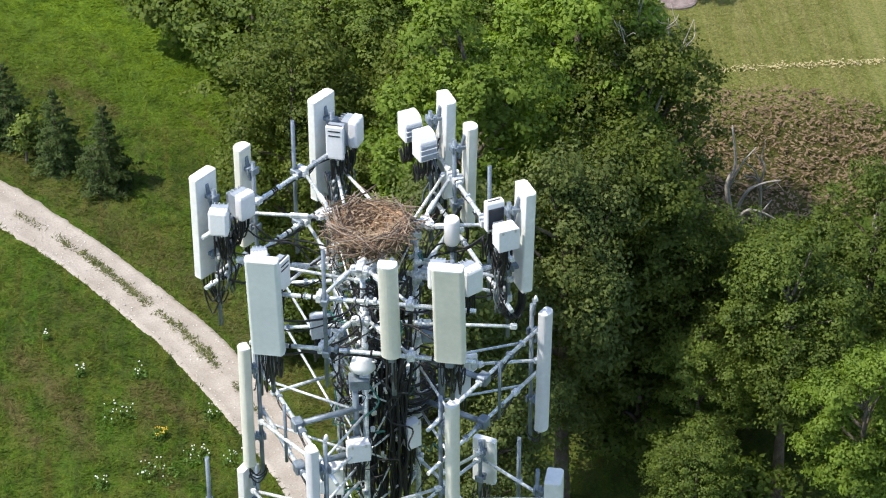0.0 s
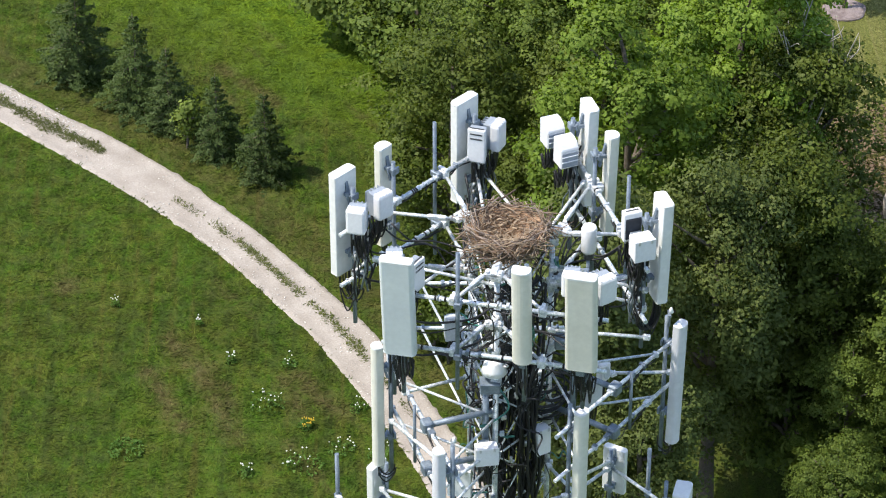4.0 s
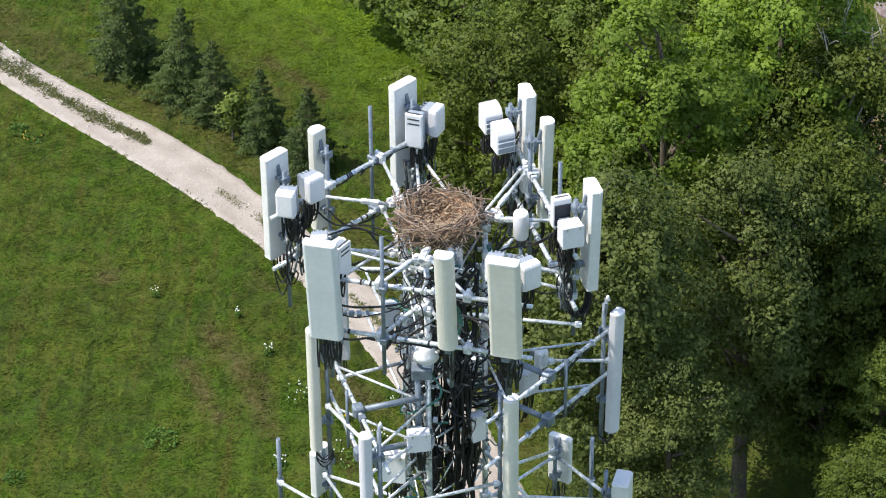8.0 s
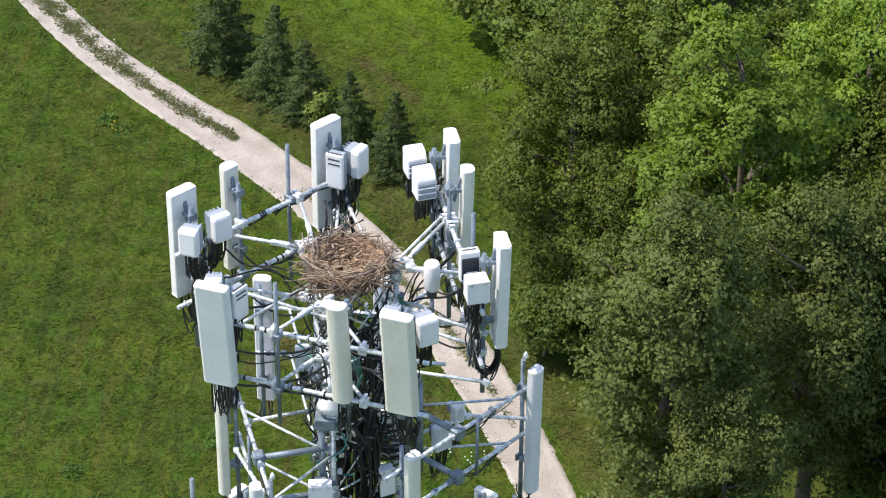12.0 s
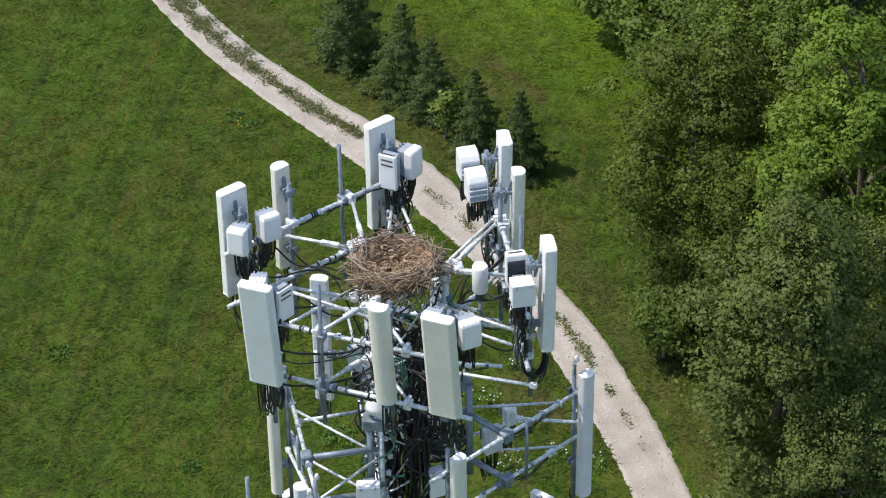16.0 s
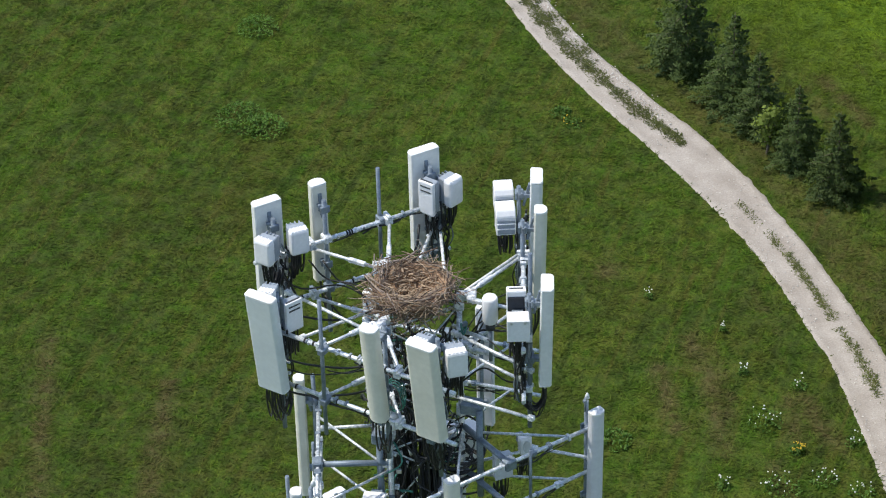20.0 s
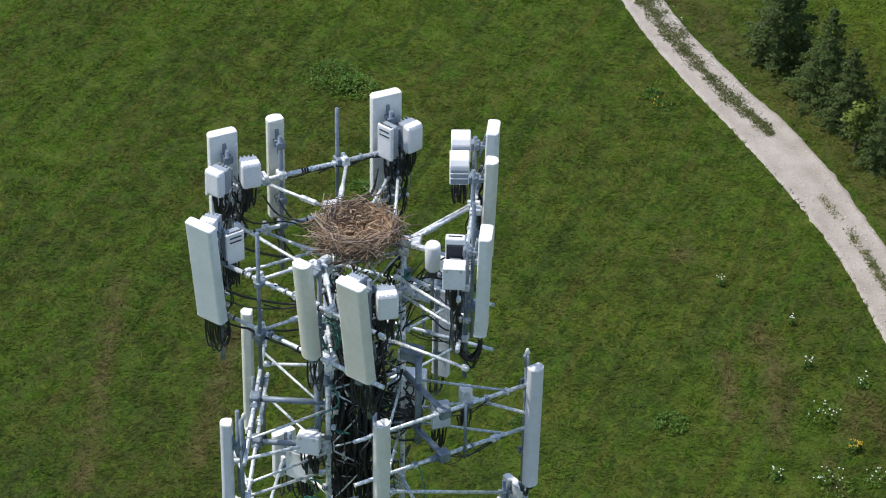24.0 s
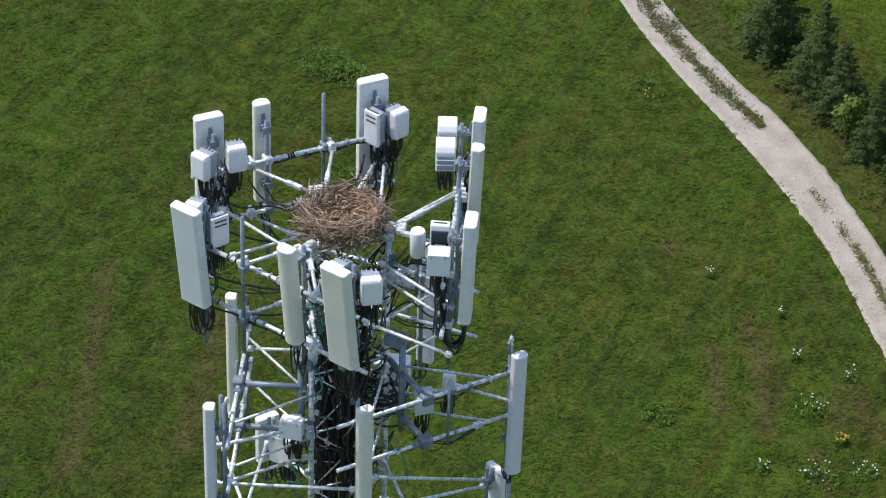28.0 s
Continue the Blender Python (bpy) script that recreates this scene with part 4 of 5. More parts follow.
def panel_antenna(m, w, d, h, mat, label, seed, ports=8, tilt=0.0, group="", mast_low=-0.75, mast_up=0.05, drop=0.52, narrow=False, pipe=True):
    """An antenna in a radome, its foot at the origin, front to -y, with mast, clamps and leads."""
    rng = random.Random(seed)
    a = thing("panel_antenna", label, "antenna", m, group)
    lean = pose(0, 0, 0, tilt)
    if narrow:
        outline = [(w / 2 * math.cos(t), -d * 0.25 - d * 0.62 * math.sin(t)) for t in [math.pi * k / 10 for k in range(11)]][::-1]
        outline = [(-w / 2, d * 0.5 - 0.02), (-w / 2 + 0.02, d * 0.5), (w / 2 - 0.02, d * 0.5), (w / 2, d * 0.5 - 0.02)][::-1] + outline
        outline = outline[::-1]
    else:
        outline = rounded(w, d, min(0.045, d * 0.33), 4, 0.018)
    bm = prism(outline, 0.03, h - 0.03)
    bmesh.ops.recalc_face_normals(bm, faces=bm.faces[:])
    bmesh.ops.transform(bm, matrix=lean, verts=bm.verts[:])
    part("radome", bm, mat, a)
    for z0, z1, nm, s in ((h - 0.032, h, "top_cap", 1), (0.0, 0.032, "bottom_cap", -1)):
        bm = prism([(x * 1.012, y * 1.012) for x, y in outline], z0, z1, cap=0.012, shrink=0.045)
        bmesh.ops.recalc_face_normals(bm, faces=bm.faces[:])
        bmesh.ops.transform(bm, matrix=lean, verts=bm.verts[:])
        cap = part(nm, bm, WHITE if s > 0 else mat, a, "white end cap" if s > 0 else "")
    if pipe:
        y = d / 2 + 0.11
        mast(a, 0, y, mast_low, h + mast_up - 0.22, 0.029)
        for z in (0.22 * h, 0.80 * h):
            clamp(a, d / 2 - 0.01 - z * math.sin(radians(tilt)), y, z)
        part("tilt_arm", box(0.05, 0.03, 0.34, pose(0.0, d / 2 + 0.03 - 0.8 * h * math.sin(radians(tilt)) * 0.6, h * 0.80, 12 + tilt), 0.004, 1), GALV_DARK, a, "dull steel tilt bracket")
    for i in range(ports):
        x = (i - (ports - 1) / 2) * (w * 0.8 / max(1, ports))
        part("connector", tube([(x, 0, 0.01), (x, 0, -0.055)], 0.013, 6), CONN, cap, "small nickel connector")
    loops(a, -w * 0.32, w * 0.32, 0.0, -0.05, drop, d / 2 + 0.13, mast_low * 0.5 + 0.1, ports, rng)
    return a


def radio(m, w, d, h, style, label, seed, leads=5):
    """A remote radio unit, centred at the origin, front to -y."""
    rng = random.Random(seed)
    u = thing("remote_radio_unit", label, "radio unit", m, "remote radio units")
    if style == "ribbed":
        part("body", box(w * 0.92, d * 0.55, h * 0.94, pose(0, d * 0.22, 0), 0.012, 1), RADIO_GREY, u, "grey finned radio body")
        cover = part("cover", box(w, d * 0.6, h, pose(0, -d * 0.2, 0), 0.035, 2), RADIO, u, "white ribbed cover")
        for i in range(5):
            x = (i - 2) * w * 0.19
            part("rib", box(w * 0.13, d * 0.46, 0.010, pose(x, -d * 0.2, h / 2 - 0.001), 0.004, 1), RADIO, cover)
        for i in range(4):
            part("fin", box(0.012, d * 0.35, h * 0.86, pose((i - 1.5) * w * 0.22, d * 0.58, 0)), RADIO_GREY, u)
    elif style == "slotted":
        part("body", box(w * 0.9, d * 0.6, h * 0.92, pose(0, d * 0.25, 0), 0.01, 1), RADIO_GREY, u, "grey finned radio body")
        cover = part("cover", box(w, d * 0.35, h, pose(0, -d * 0.25, 0), 0.018, 2), RADIO, u, "flat off-white cover")
        for z in (0.22, 0.36):
            part("slot", box(w * 0.66, 0.008, 0.022, pose(0.0, -d * 0.25 - d * 0.176, h * z), 0.002, 1), SLOT, cover, "dark vent slot")
        part("lid_slot", box(w * 0.8, d * 0.14, 0.008, pose(0, -d * 0.2, h / 2 + 0.002)), SLOT, cover, "dark vent slot")
    elif style == "louvred":
        bm = bmesh.new()
        prof = [(-d / 2, -h / 2), (-d / 2, h / 2 - 0.10), (-d / 2 + 0.05, h / 2 - 0.03), (-d / 2 + 0.13, h / 2), (d / 2, h / 2), (d / 2, -h / 2)]
        rings = [[bm.verts.new((x, y, z)) for y, z in prof] for x in (-w / 2, w / 2)]
        for k in range(len(prof)):
            bm.faces.new((rings[0][k], rings[0][(k + 1) % len(prof)], rings[1][(k + 1) % len(prof)], rings[1][k]))
        bm.faces.new(rings[0][::-1])
        bm.faces.new(rings[1])
        bmesh.ops.recalc_face_normals(bm, faces=bm.faces[:])
        bmesh.ops.bevel(bm, geom=bm.edges[:], offset=0.012, segments=1, affect="EDGES")
        part("shell", bm, RADIO, u, "white rounded shell")
        part("louvre_panel", box(w * 0.88, 0.012, h * 0.56, pose(0, -d / 2 - 0.004, -h * 0.16), 0.004, 1), RADIO_GREY, u, "grey louvre panel")
        for z in (-0.02, -0.22):
            part("louvre", box(w * 0.9, 0.016, 0.014, pose(0, -d / 2 - 0.012, h * z), 0.003, 1), RADIO, u)
    elif style == "dark":
        part("frame", box(w, d, h, pose(0, 0, 0), 0.02, 2), RADIO, u, "white rounded frame")
        part("cover", box(w * 0.86, 0.02, h * 0.70, pose(0, -d / 2 - 0.004, -h * 0.04), 0.006, 1), MIRROR, u, "dark glossy cover")
        part("top_slot", box(w * 0.7, d * 0.2, 0.01, pose(0, 0, h / 2)), SLOT, u, "dark vent slot")
    elif style == "window":
        part("body", box(w, d, h, pose(0, 0, 0), 0.03, 2), RADIO, u, "white rounded case")
        bm = prism([(0.3 * w * math.cos(a), 0.34 * h * math.sin(a)) for a in [2 * math.pi * k / 18 for k in range(18)]], 0, 0.012)
        bmesh.ops.transform(bm, matrix=pose(0, -d / 2, 0, 90), verts=bm.verts[:])
        part("window", bm, BOX_GREY, u, "pale grey oval window")
    else:
        part("body", box(w, d, h, pose(0, 0, 0), 0.018, 2), BOX_GREY if style == "grey" else RADIO, u, "flat powder-coated case")
        part("lid", box(w * 1.03, d * 0.12, h * 1.03, pose(0, -d * 0.45, 0), 0.008, 1), BOX_GREY if style == "grey" else RADIO, u)
        for s in (-1, 1):
            part("latch", box(0.03, 0.02, 0.05, pose(s * w * 0.3, -d * 0.52, h / 2 - 0.02), 0.004, 1), CONN, u, "small bright latch")
    part("mount_plate", box(w * 0.5, 0.16, h * 0.5, pose(0, d * 0.55 + 0.04, 0), 0.006, 1), GALV_DARK, u, "dull steel mounting plate")
    for i in range(leads):
        x = (i - (leads - 1) / 2) * w * 0.8 / leads
        part("connector", tube([(x, 0, -h / 2 + 0.01), (x, 0, -h / 2 - 0.05)], 0.014, 6), CONN, u, "small nickel connector")
    loops(u, -w * 0.38, w * 0.38, 0, -h / 2 - 0.04, 0.40, d * 0.6 + 0.05, -h / 2 - 0.42, leads + 3, rng, r=0.0115)
    return u


MASTS = {"south": (-1.17, 0.35, 1.07), "east": (-1.12, 0.50, 1.23), "west": (-1.20, 0.34, 1.04)}
SECTORS = {"south": (-0.33, -1.77, -14.0), "east": (1.47, 0.57, 106.0), "west": (-1.37, 1.17, 226.0)}


def sector_mount(key, seed):
    """A V-frame: two face pipes, four arms to the tower leg, a spare mast, clamps."""
    cx, cy, turn = SECTORS[key]
    rng = random.Random(seed)
    f = thing("sector_frame", "galvanised V-frame of pipes clamped to the tower leg", "antenna mount", pose(cx, cy, Z0, 0, 0, turn), "sector frames of the top array")
    back = f.matrix_basis.inverted()
    k = {"south": 0, "east": 1, "west": 2}[key]
    for z in (0.15, -0.62):
        part("face_pipe", tube([(-1.42, 0.25, z), (1.38, 0.25, z)], 0.029, 12), GALV, f)
        leg = back @ (leg_at(k, Z0 + z - 0.06))
        apex = Vector((leg.x, leg.y - 0.16, leg.z))
        part("apex_plate", merge(box(0.24, 0.12, 0.09, pose(apex.x, apex.y, apex.z), 0.02, 1), box(0.10, 0.28, 0.11, pose(apex.x, apex.y + 0.08, apex.z), 0.015, 1), box(0.05, 0.05, 0.13, pose(apex.x - 0.08, apex.y - 0.03, apex.z), 0.008, 1), box(0.05, 0.05, 0.13, pose(apex.x + 0.08, apex.y - 0.03, apex.z), 0.008, 1)), BRIGHT, f, "whitened steel apex plate")
        for s, x in ((-1, -0.52), (1, 0.58)):
            a = Vector((apex.x + s * 0.10, apex.y, apex.z))
            b = Vector((x, 0.30, z - 0.03))
            mid = a.lerp(b, 0.28)
            part("arm", tube([a, b], 0.0235, 10), GALV, f)
            part("gusset", box(0.24, 0.065, 0.06, look(mid, b) @ pose(0, 0, 0, 0, 90, 0), 0.012, 1), BRIGHT, f, "whitened steel gusset")
            part("end_clamp", merge(box(0.10, 0.12, 0.11, pose(x, 0.26, z), 0.012, 1), box(0.05, 0.16, 0.05, pose(x, 0.25, z + 0.06), 0.006, 1)), BRIGHT, f, "whitened steel pipe clamp")
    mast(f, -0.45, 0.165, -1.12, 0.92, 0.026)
    for z in (0.15, -0.62):
        part("end_clamp", box(0.09, 0.16, 0.09, pose(-0.45, 0.2, z), 0.012, 1), GALV_DARK, f)
        for x in MASTS[key]:
            part("end_clamp", box(0.11, 0.15, 0.10, pose(x, 0.215, z), 0.014, 1), BRIGHT if rng.random() < 0.5 else GALV_DARK, f)
        for i in range(9):
            x = rng.uniform(-1.3, 1.3)
            part("cable_tie", tube([(x, 0.25, z), (x + 0.025, 0.25, z)], 0.033, 10), DARK, f, "black tape band")
        for i in range(9):
            # small bolts and hangers along the pipe
            x = rng.uniform(-1.35, 1.3)
            part("pipe_bolt", box(rng.uniform(0.02, 0.05), 0.075, rng.uniform(0.03, 0.085), pose(x, 0.25, z + rng.uniform(-0.01, 0.02)), 0.005, 1), rng.choice((BRIGHT, CONN, GALV_DARK)), f, "small steel pipe bolt")
        for i in range(3):
            # leads taped along the pipe
            x = rng.uniform(-1.2, 0.2)
            pts = [(x + 0.22 * j, 0.25 + rng.uniform(-0.05, 0.05), z - 0.045 + rng.uniform(-0.03, 0.015)) for j in range(5)]
            part("jumper_cable", tube(curve_pts(pts, 3), 0.011, 5), BLACK, f)
    # leads sagging from the frame back to the tower
    for i in range(9):
        x = rng.choice((-1.1, -1.0, 0.4, 1.05, 1.15, -0.4, 0.6))
        leg = back @ (leg_at(k, Z0 - rng.uniform(0.3, 1.3)))
        z = rng.uniform(-0.75, -0.1)
        pts = [(x, 0.2, z), (x * 0.8, 0.45, z - 0.18), (x * 0.35, 0.75, z - rng.uniform(0.12, 0.35)), (leg.x + rng.uniform(-.1, .1), leg.y, leg.z)]
        part("jumper_cable", tube(curve_pts(pts, 5), rng.choice((0.009, 0.012, 0.015)), 5), BLACK, f)
    return f


def on(key, x, y, z, turn=0.0, rx=0.0):
    cx, cy, a = SECTORS[key]
    return pose(cx, cy, Z0, 0, 0, a) @ pose(x, y, z, rx, 0, turn)


def mast_tangle(key, x, seed, count=9):
    """Leads, hangers and connector blocks that crowd the mast behind a wide antenna."""
    rng = random.Random(seed)
    t = thing("jumper_tangle", "tangle of black jumper leads and steel hangers on a mast", "cables", on(key, x, 0.20, 0.0), "lead tangles behind the antennas")
    for i in range(count):
        px, py, z = rng.uniform(-0.16, 0.16), rng.uniform(0.0, 0.16), rng.uniform(0.15, 0.35)
        pts = []
        while z > -1.0 + rng.uniform(0, 0.3):
            pts.append((px + rng.uniform(-0.06, 0.06), py + rng.uniform(-0.05, 0.05), z))
            z -= 0.2
        part("jumper_cable", tube(curve_pts(pts, 3), rng.choice((0.009, 0.012, 0.015)), 5), rng.choice((BLACK, BLACK, CABLE_GREY)), t)
    for z in (0.12, -0.02, -0.28, -0.48):
        w = rng.uniform(0.2, 0.34)
        part("hanger", box(w, 0.035, 0.035, pose(rng.uniform(-0.05, 0.05), 0.07, z, 0, rng.uniform(-14, 14), 0), 0.006, 1), rng.choice((GALV_DARK, BRIGHT)), t, "steel cable hanger")
    for i in range(7):
        p = Vector((rng.uniform(-0.16, 0.16), rng.uniform(0.02, 0.16), rng.uniform(-0.5, 0.2)))
        part("connector", tube([p, p + Vector((0, 0, 0.08))], 0.016, 6), CONN, t, "pale cable connector")
    return t


for i, key in enumerate(SECTORS):
    sector_mount(key, 30 + i)
    mast_tangle(key, MASTS[key][0], 70 + i, 12)
    mast_tangle(key, MASTS[key][2], 80 + i, 13)
for k in range(3):
    # leads, ties and small clamps that crowd every leg of the tower
    for z in (-0.55, -1.25, -2.0, -2.8, -3.6):
        rng = random.Random(400 + 10 * k + int(-z * 3))
        foot = leg_at(k, Z0 + z)
        t = thing("jumper_tangle", "tangle of black leads and bright clamps round a tower leg", "cables", pose(foot.x, foot.y, foot.z), "lead tangles round the tower legs")
        inward = Vector((AXIS.x - foot.x, AXIS.y - foot.y, 0)).normalized()
        cross = Vector((-inward.y, inward.x, 0))
        for i in range(7):
            p = inward * rng.uniform(-0.05, 0.15) + cross * rng.uniform(-0.1, 0.1) + Vector((0, 0, rng.uniform(0.1, 0.4)))
            pts = [p]
            for j in range(4):
                p = p + inward * rng.uniform(-0.10, 0.16) + cross * rng.uniform(-0.2, 0.2) + Vector((0, 0, rng.uniform(-0.3, 0.05)))
                pts.append(p)
            part("jumper_cable", tube(curve_pts(pts, 4), rng.choice((0.007, 0.010, 0.014)), 5), TEAL if i == 0 else BLACK, t, "green ground wire" if i == 0 else "")
        for i in range(6):
            p = inward * rng.uniform(-0.06, 0.12) + cross * rng.uniform(-0.14, 0.14) + Vector((0, 0, rng.uniform(-0.3, 0.3)))
            part("pipe_clamp", box(rng.uniform(0.03, 0.08), rng.uniform(0.03, 0.06), rng.uniform(0.03, 0.07), pose(*p, 0, 0, rng.uniform(0, 90)), 0.006, 1), rng.choice((BRIGHT, CONN, GALV_DARK)), t, "small steel clamp")
TOP = "panel antennas of the top array"


def hung(key, top, w, d, h, mat, label, seed, ports, tilt=0.0, narrow=False):
    """A panel antenna of a top frame, given the middle of its upper end; tilt leans that end outwards."""
    turn = SECTORS[key][2]
    reach = h * math.sin(radians(tilt))
    m = pose(top[0] - reach * math.sin(radians(turn)), top[1] + reach * math.cos(radians(turn)), top[2] - h * math.cos(radians(tilt)), 0, 0, turn)
    panel_antenna(m, w, d, h, mat, label, seed, ports, tilt=tilt, group=TOP, narrow=narrow)
    return m


hung("south", (-1.462, -1.538, 47.265), 0.41, 0.13, 1.50, COOL, "cool-white wide panel antenna on the front frame", 1, 10, 6.0)
hung("south", (0.015, -1.844, 47.316), 0.235, 0.12, 1.47, CREAM, "aged cream narrow panel antenna on the front frame", 2, 4, 6.0, True)
hung("south", (0.714, -2.020, 47.334), 0.385, 0.14, 1.51, CREAM, "aged cream wide panel antenna above tangled leads", 3, 10, 7.0)
clean_white = hung("east", (1.816, -0.494, 47.373), 0.36, 0.15, 1.46, WHITE, "clean white panel antenna with a thick looped lead", 4, 6, 1.3)
hung("east", (1.283, 1.043, 47.321), 0.20, 0.12, 1.46, CREAM, "aged cream narrow panel antenna beside the wide ones", 5, 4, 1.5, True)
hung("east", (1.053, 1.732, 47.336), 0.36, 0.15, 1.46, WHITE, "white panel antenna above two radio units", 6, 6, 1.5)
hung("west", (-0.543, 2.036, 47.262), 0.41, 0.14, 1.52, WHITE, "white wide panel antenna seen from its bracketed back", 7, 8)
hung("west", (-1.594, 0.915, 47.281), 0.22, 0.12, 1.48, CREAM, "cream narrow panel antenna with a dark bracket", 8, 4, 0.0, True)
hung("west", (-2.112, 0.441, 47.227), 0.38, 0.14, 1.50, WHITE, "white wide panel antenna beside two ribbed radio units", 9, 8)


def radio_at(x, y, z, turn, w, d, h, style, label, seed, leads=5):
    return radio(pose(x, y, Z0 + z, 0, 0, turn), w, d, h, style, label, seed, leads)


# the fronts of the radio units look in towards the tower or sideways along the frames
radio_at(-0.38, 1.72, 0.36, -18, 0.24, 0.16, 0.50, "slotted", "flat white slotted radio unit behind a wide antenna", 11)
radio_at(-0.15, 1.93, 0.37, 62, 0.24, 0.24, 0.40, "ribbed", "white radio unit with a grey finned body", 12)
radio_at(0.59, 1.82, 0.47, 22, 0.25, 0.24, 0.36, "louvred", "white round-shouldered radio unit with grey louvres", 13)
radio_at(0.74, 1.39, 0.45, 22, 0.25, 0.24, 0.38, "louvred", "white round-shouldered radio unit with grey louvres", 14)
radio_at(1.43, -0.50, 0.60, 18, 0.24, 0.12, 0.42, "dark", "white framed radio unit with a dark glossy cover", 15, 4)
radio_at(1.54, -0.80, 0.48, 18, 0.27, 0.22, 0.30, "plain", "white box radio unit over a row of connectors", 16, 6)
radio_at(-1.93, -0.10, 0.47, -14, 0.25, 0.22, 0.36, "ribbed", "white ribbed radio unit on a grey body", 17, 6)
radio_at(-1.63, 0.23, 0.47, 40, 0.25, 0.22, 0.36, "ribbed", "white ribbed radio unit on a grey body", 18, 6)
radio_at(-1.23, -1.13, 0.35, 55, 0.25, 0.15, 0.44, "slotted", "flat white slotted radio unit behind a wide antenna", 19)
radio_at(-1.48, -1.24, 0.60, 0, 0.22, 0.20, 0.34, "ribbed", "white ribbed radio unit on a grey body", 20, 4)
radio_at(1.01, -1.64, 0.48, 32, 0.26, 0.24, 0.36, "ribbed", "white ribbed radio unit hung beside a cream antenna", 21, 6)
radio_at(0.62, -1.72, 0.62, -14, 0.22, 0.20, 0.34, "ribbed", "white ribbed radio unit hung behind a cream antenna", 22, 4)

# ---- ties of the top array, lower arrays ----
def tie(points, r, mat, label="galvanised steel tie pipe between frame and tower", name="tie_pipe"):
    a = Vector(points[0])
    t = thing(name, label, "pipe", pose(a.x, a.y, Z0 + a.z), "tie pipes of the arrays")
    rel = [Vector(p) - a for p in points]
    part("pipe", tube(rel, r, 10), mat, t)
    for p, q in ((rel[0], rel[-1]), (rel[-1], rel[0])):
        c = p.lerp(q, 0.03)
        part("end_clamp", box(0.07, 0.07, 0.09, look(c, q), 0.012, 1), BRIGHT, t, "whitened steel clamp")
    return t


tie([(-1.45, -0.37, -0.62), (-0.45, 0.80, -0.62)], 0.022, GALV)
tie([(-1.75, 0.0, -0.2), (-0.22, -0.62, -0.2)], 0.022, GALV)
tie([(0.48, -0.10, -0.32), (1.66, -0.58, -0.34)], 0.023, GALV)
tie([(0.48, -0.06, -0.58), (1.64, -0.54, -0.60)], 0.022, GALV)
tie([(0.44, -0.48, -1.0), (1.70, -0.70, -0.98)], 0.023, GALV)
tie([(-0.38, 1.98, -0.2), (-0.30, 0.62, -0.22)], 0.021, BRIGHT)
tie([(0.20, 0.55, -0.1), (-0.30, 1.90, -0.2)], 0.021, BRIGHT)
tie([(0.40, 0.20, -0.05), (0.98, 1.32, 0.02)], 0.021, BRIGHT)

MID = "panel antennas of the middle array"


def mid_frame(a, b, inward, zs, leg, label):
    """A frame of the middle array: face pipes from a to b, standoffs to a tower leg, posts."""
    a, b, inward = Vector((*a, 0)), Vector((*b, 0)), Vector((*inward, 0)).normalized()
    o = (a + b) / 2
    f = thing("standoff_frame", label, "antenna mount", pose(o.x, o.y, Z0), "standoff frames of the middle array")
    for z in zs:
        up = Vector((0, 0, z))
        d = (b - a).normalized()
        part("face_pipe", tube([a - o - d * 0.15 + up, b - o + d * 0.15 + up], 0.027, 12), GALV, f)
        m = (a - o).lerp(b - o, 0.52) + up
        part("saddle", box(0.16, 0.16, 0.14, look(m, m + inward), 0.02, 1), GALV_DARK, f)
        lg = leg_at(leg, Z0 + z) - o
        lg.z = z
        part("standoff_arm", tube([m, lg + (m - lg).normalized() * 0.06], 0.040, 12), GALV_DARK, f, "thick dull grey standoff arm")
        rng = random.Random(int(90 * abs(a.x + b.y) - 7 * z))
        for i in range(7):
            p = (a - o).lerp(b - o, rng.uniform(-0.03, 1.03)) + up
            part("pipe_bolt", box(rng.uniform(0.03, 0.07), rng.uniform(0.05, 0.08), rng.uniform(0.06, 0.09), look(p, p + inward), 0.005, 1), rng.choice((BRIGHT, GALV_DARK, GALV_DARK)), f, "small steel pipe clamp")
        for i in range(4):
            # leads that sag along the frame
            u0 = rng.uniform(0.0, 0.6)
            pts = [(a - o).lerp(b - o, u0 + 0.12 * j) + up + Vector((rng.uniform(-0.03, 0.03), rng.uniform(-0.03, 0.03), -0.03 - rng.uniform(0, 0.16) * (j in (1, 2)))) for j in range(4)]
            part("jumper_cable", tube(curve_pts(pts, 4), rng.choice((0.006, 0.009)), 5), BLACK, f)
        for s in (0.12, 0.86):
            part("brace_pipe", tube([(a - o).lerp(b - o, s) + up, lg + Vector((0, 0, -0.12))], 0.018, 8), GALV, f)
    m = (a - o).lerp(b - o, 0.40) - inward * 0.06
    part("post", tube([m + Vector((0, 0, zs[0] + 0.12)), m + Vector((0, 0, zs[1] - 0.10))], 0.022, 8), GALV_DARK, f)
    lg = leg_at(leg, Z0 + zs[0]) - o
    q = lg.copy()
    q.z = 0
    away = (q * -1).normalized() * (0.36 if leg == 1 else 0.13)
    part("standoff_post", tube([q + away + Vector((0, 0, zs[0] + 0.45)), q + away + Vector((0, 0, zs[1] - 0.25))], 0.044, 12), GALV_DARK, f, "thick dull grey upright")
    part("saddle", box(0.26, 0.2, 0.16, pose(q.x + away.x * 0.6, q.y + away.y * 0.6, zs[0] + 0.42), 0.012, 1), GALV_DARK, f)
    return f


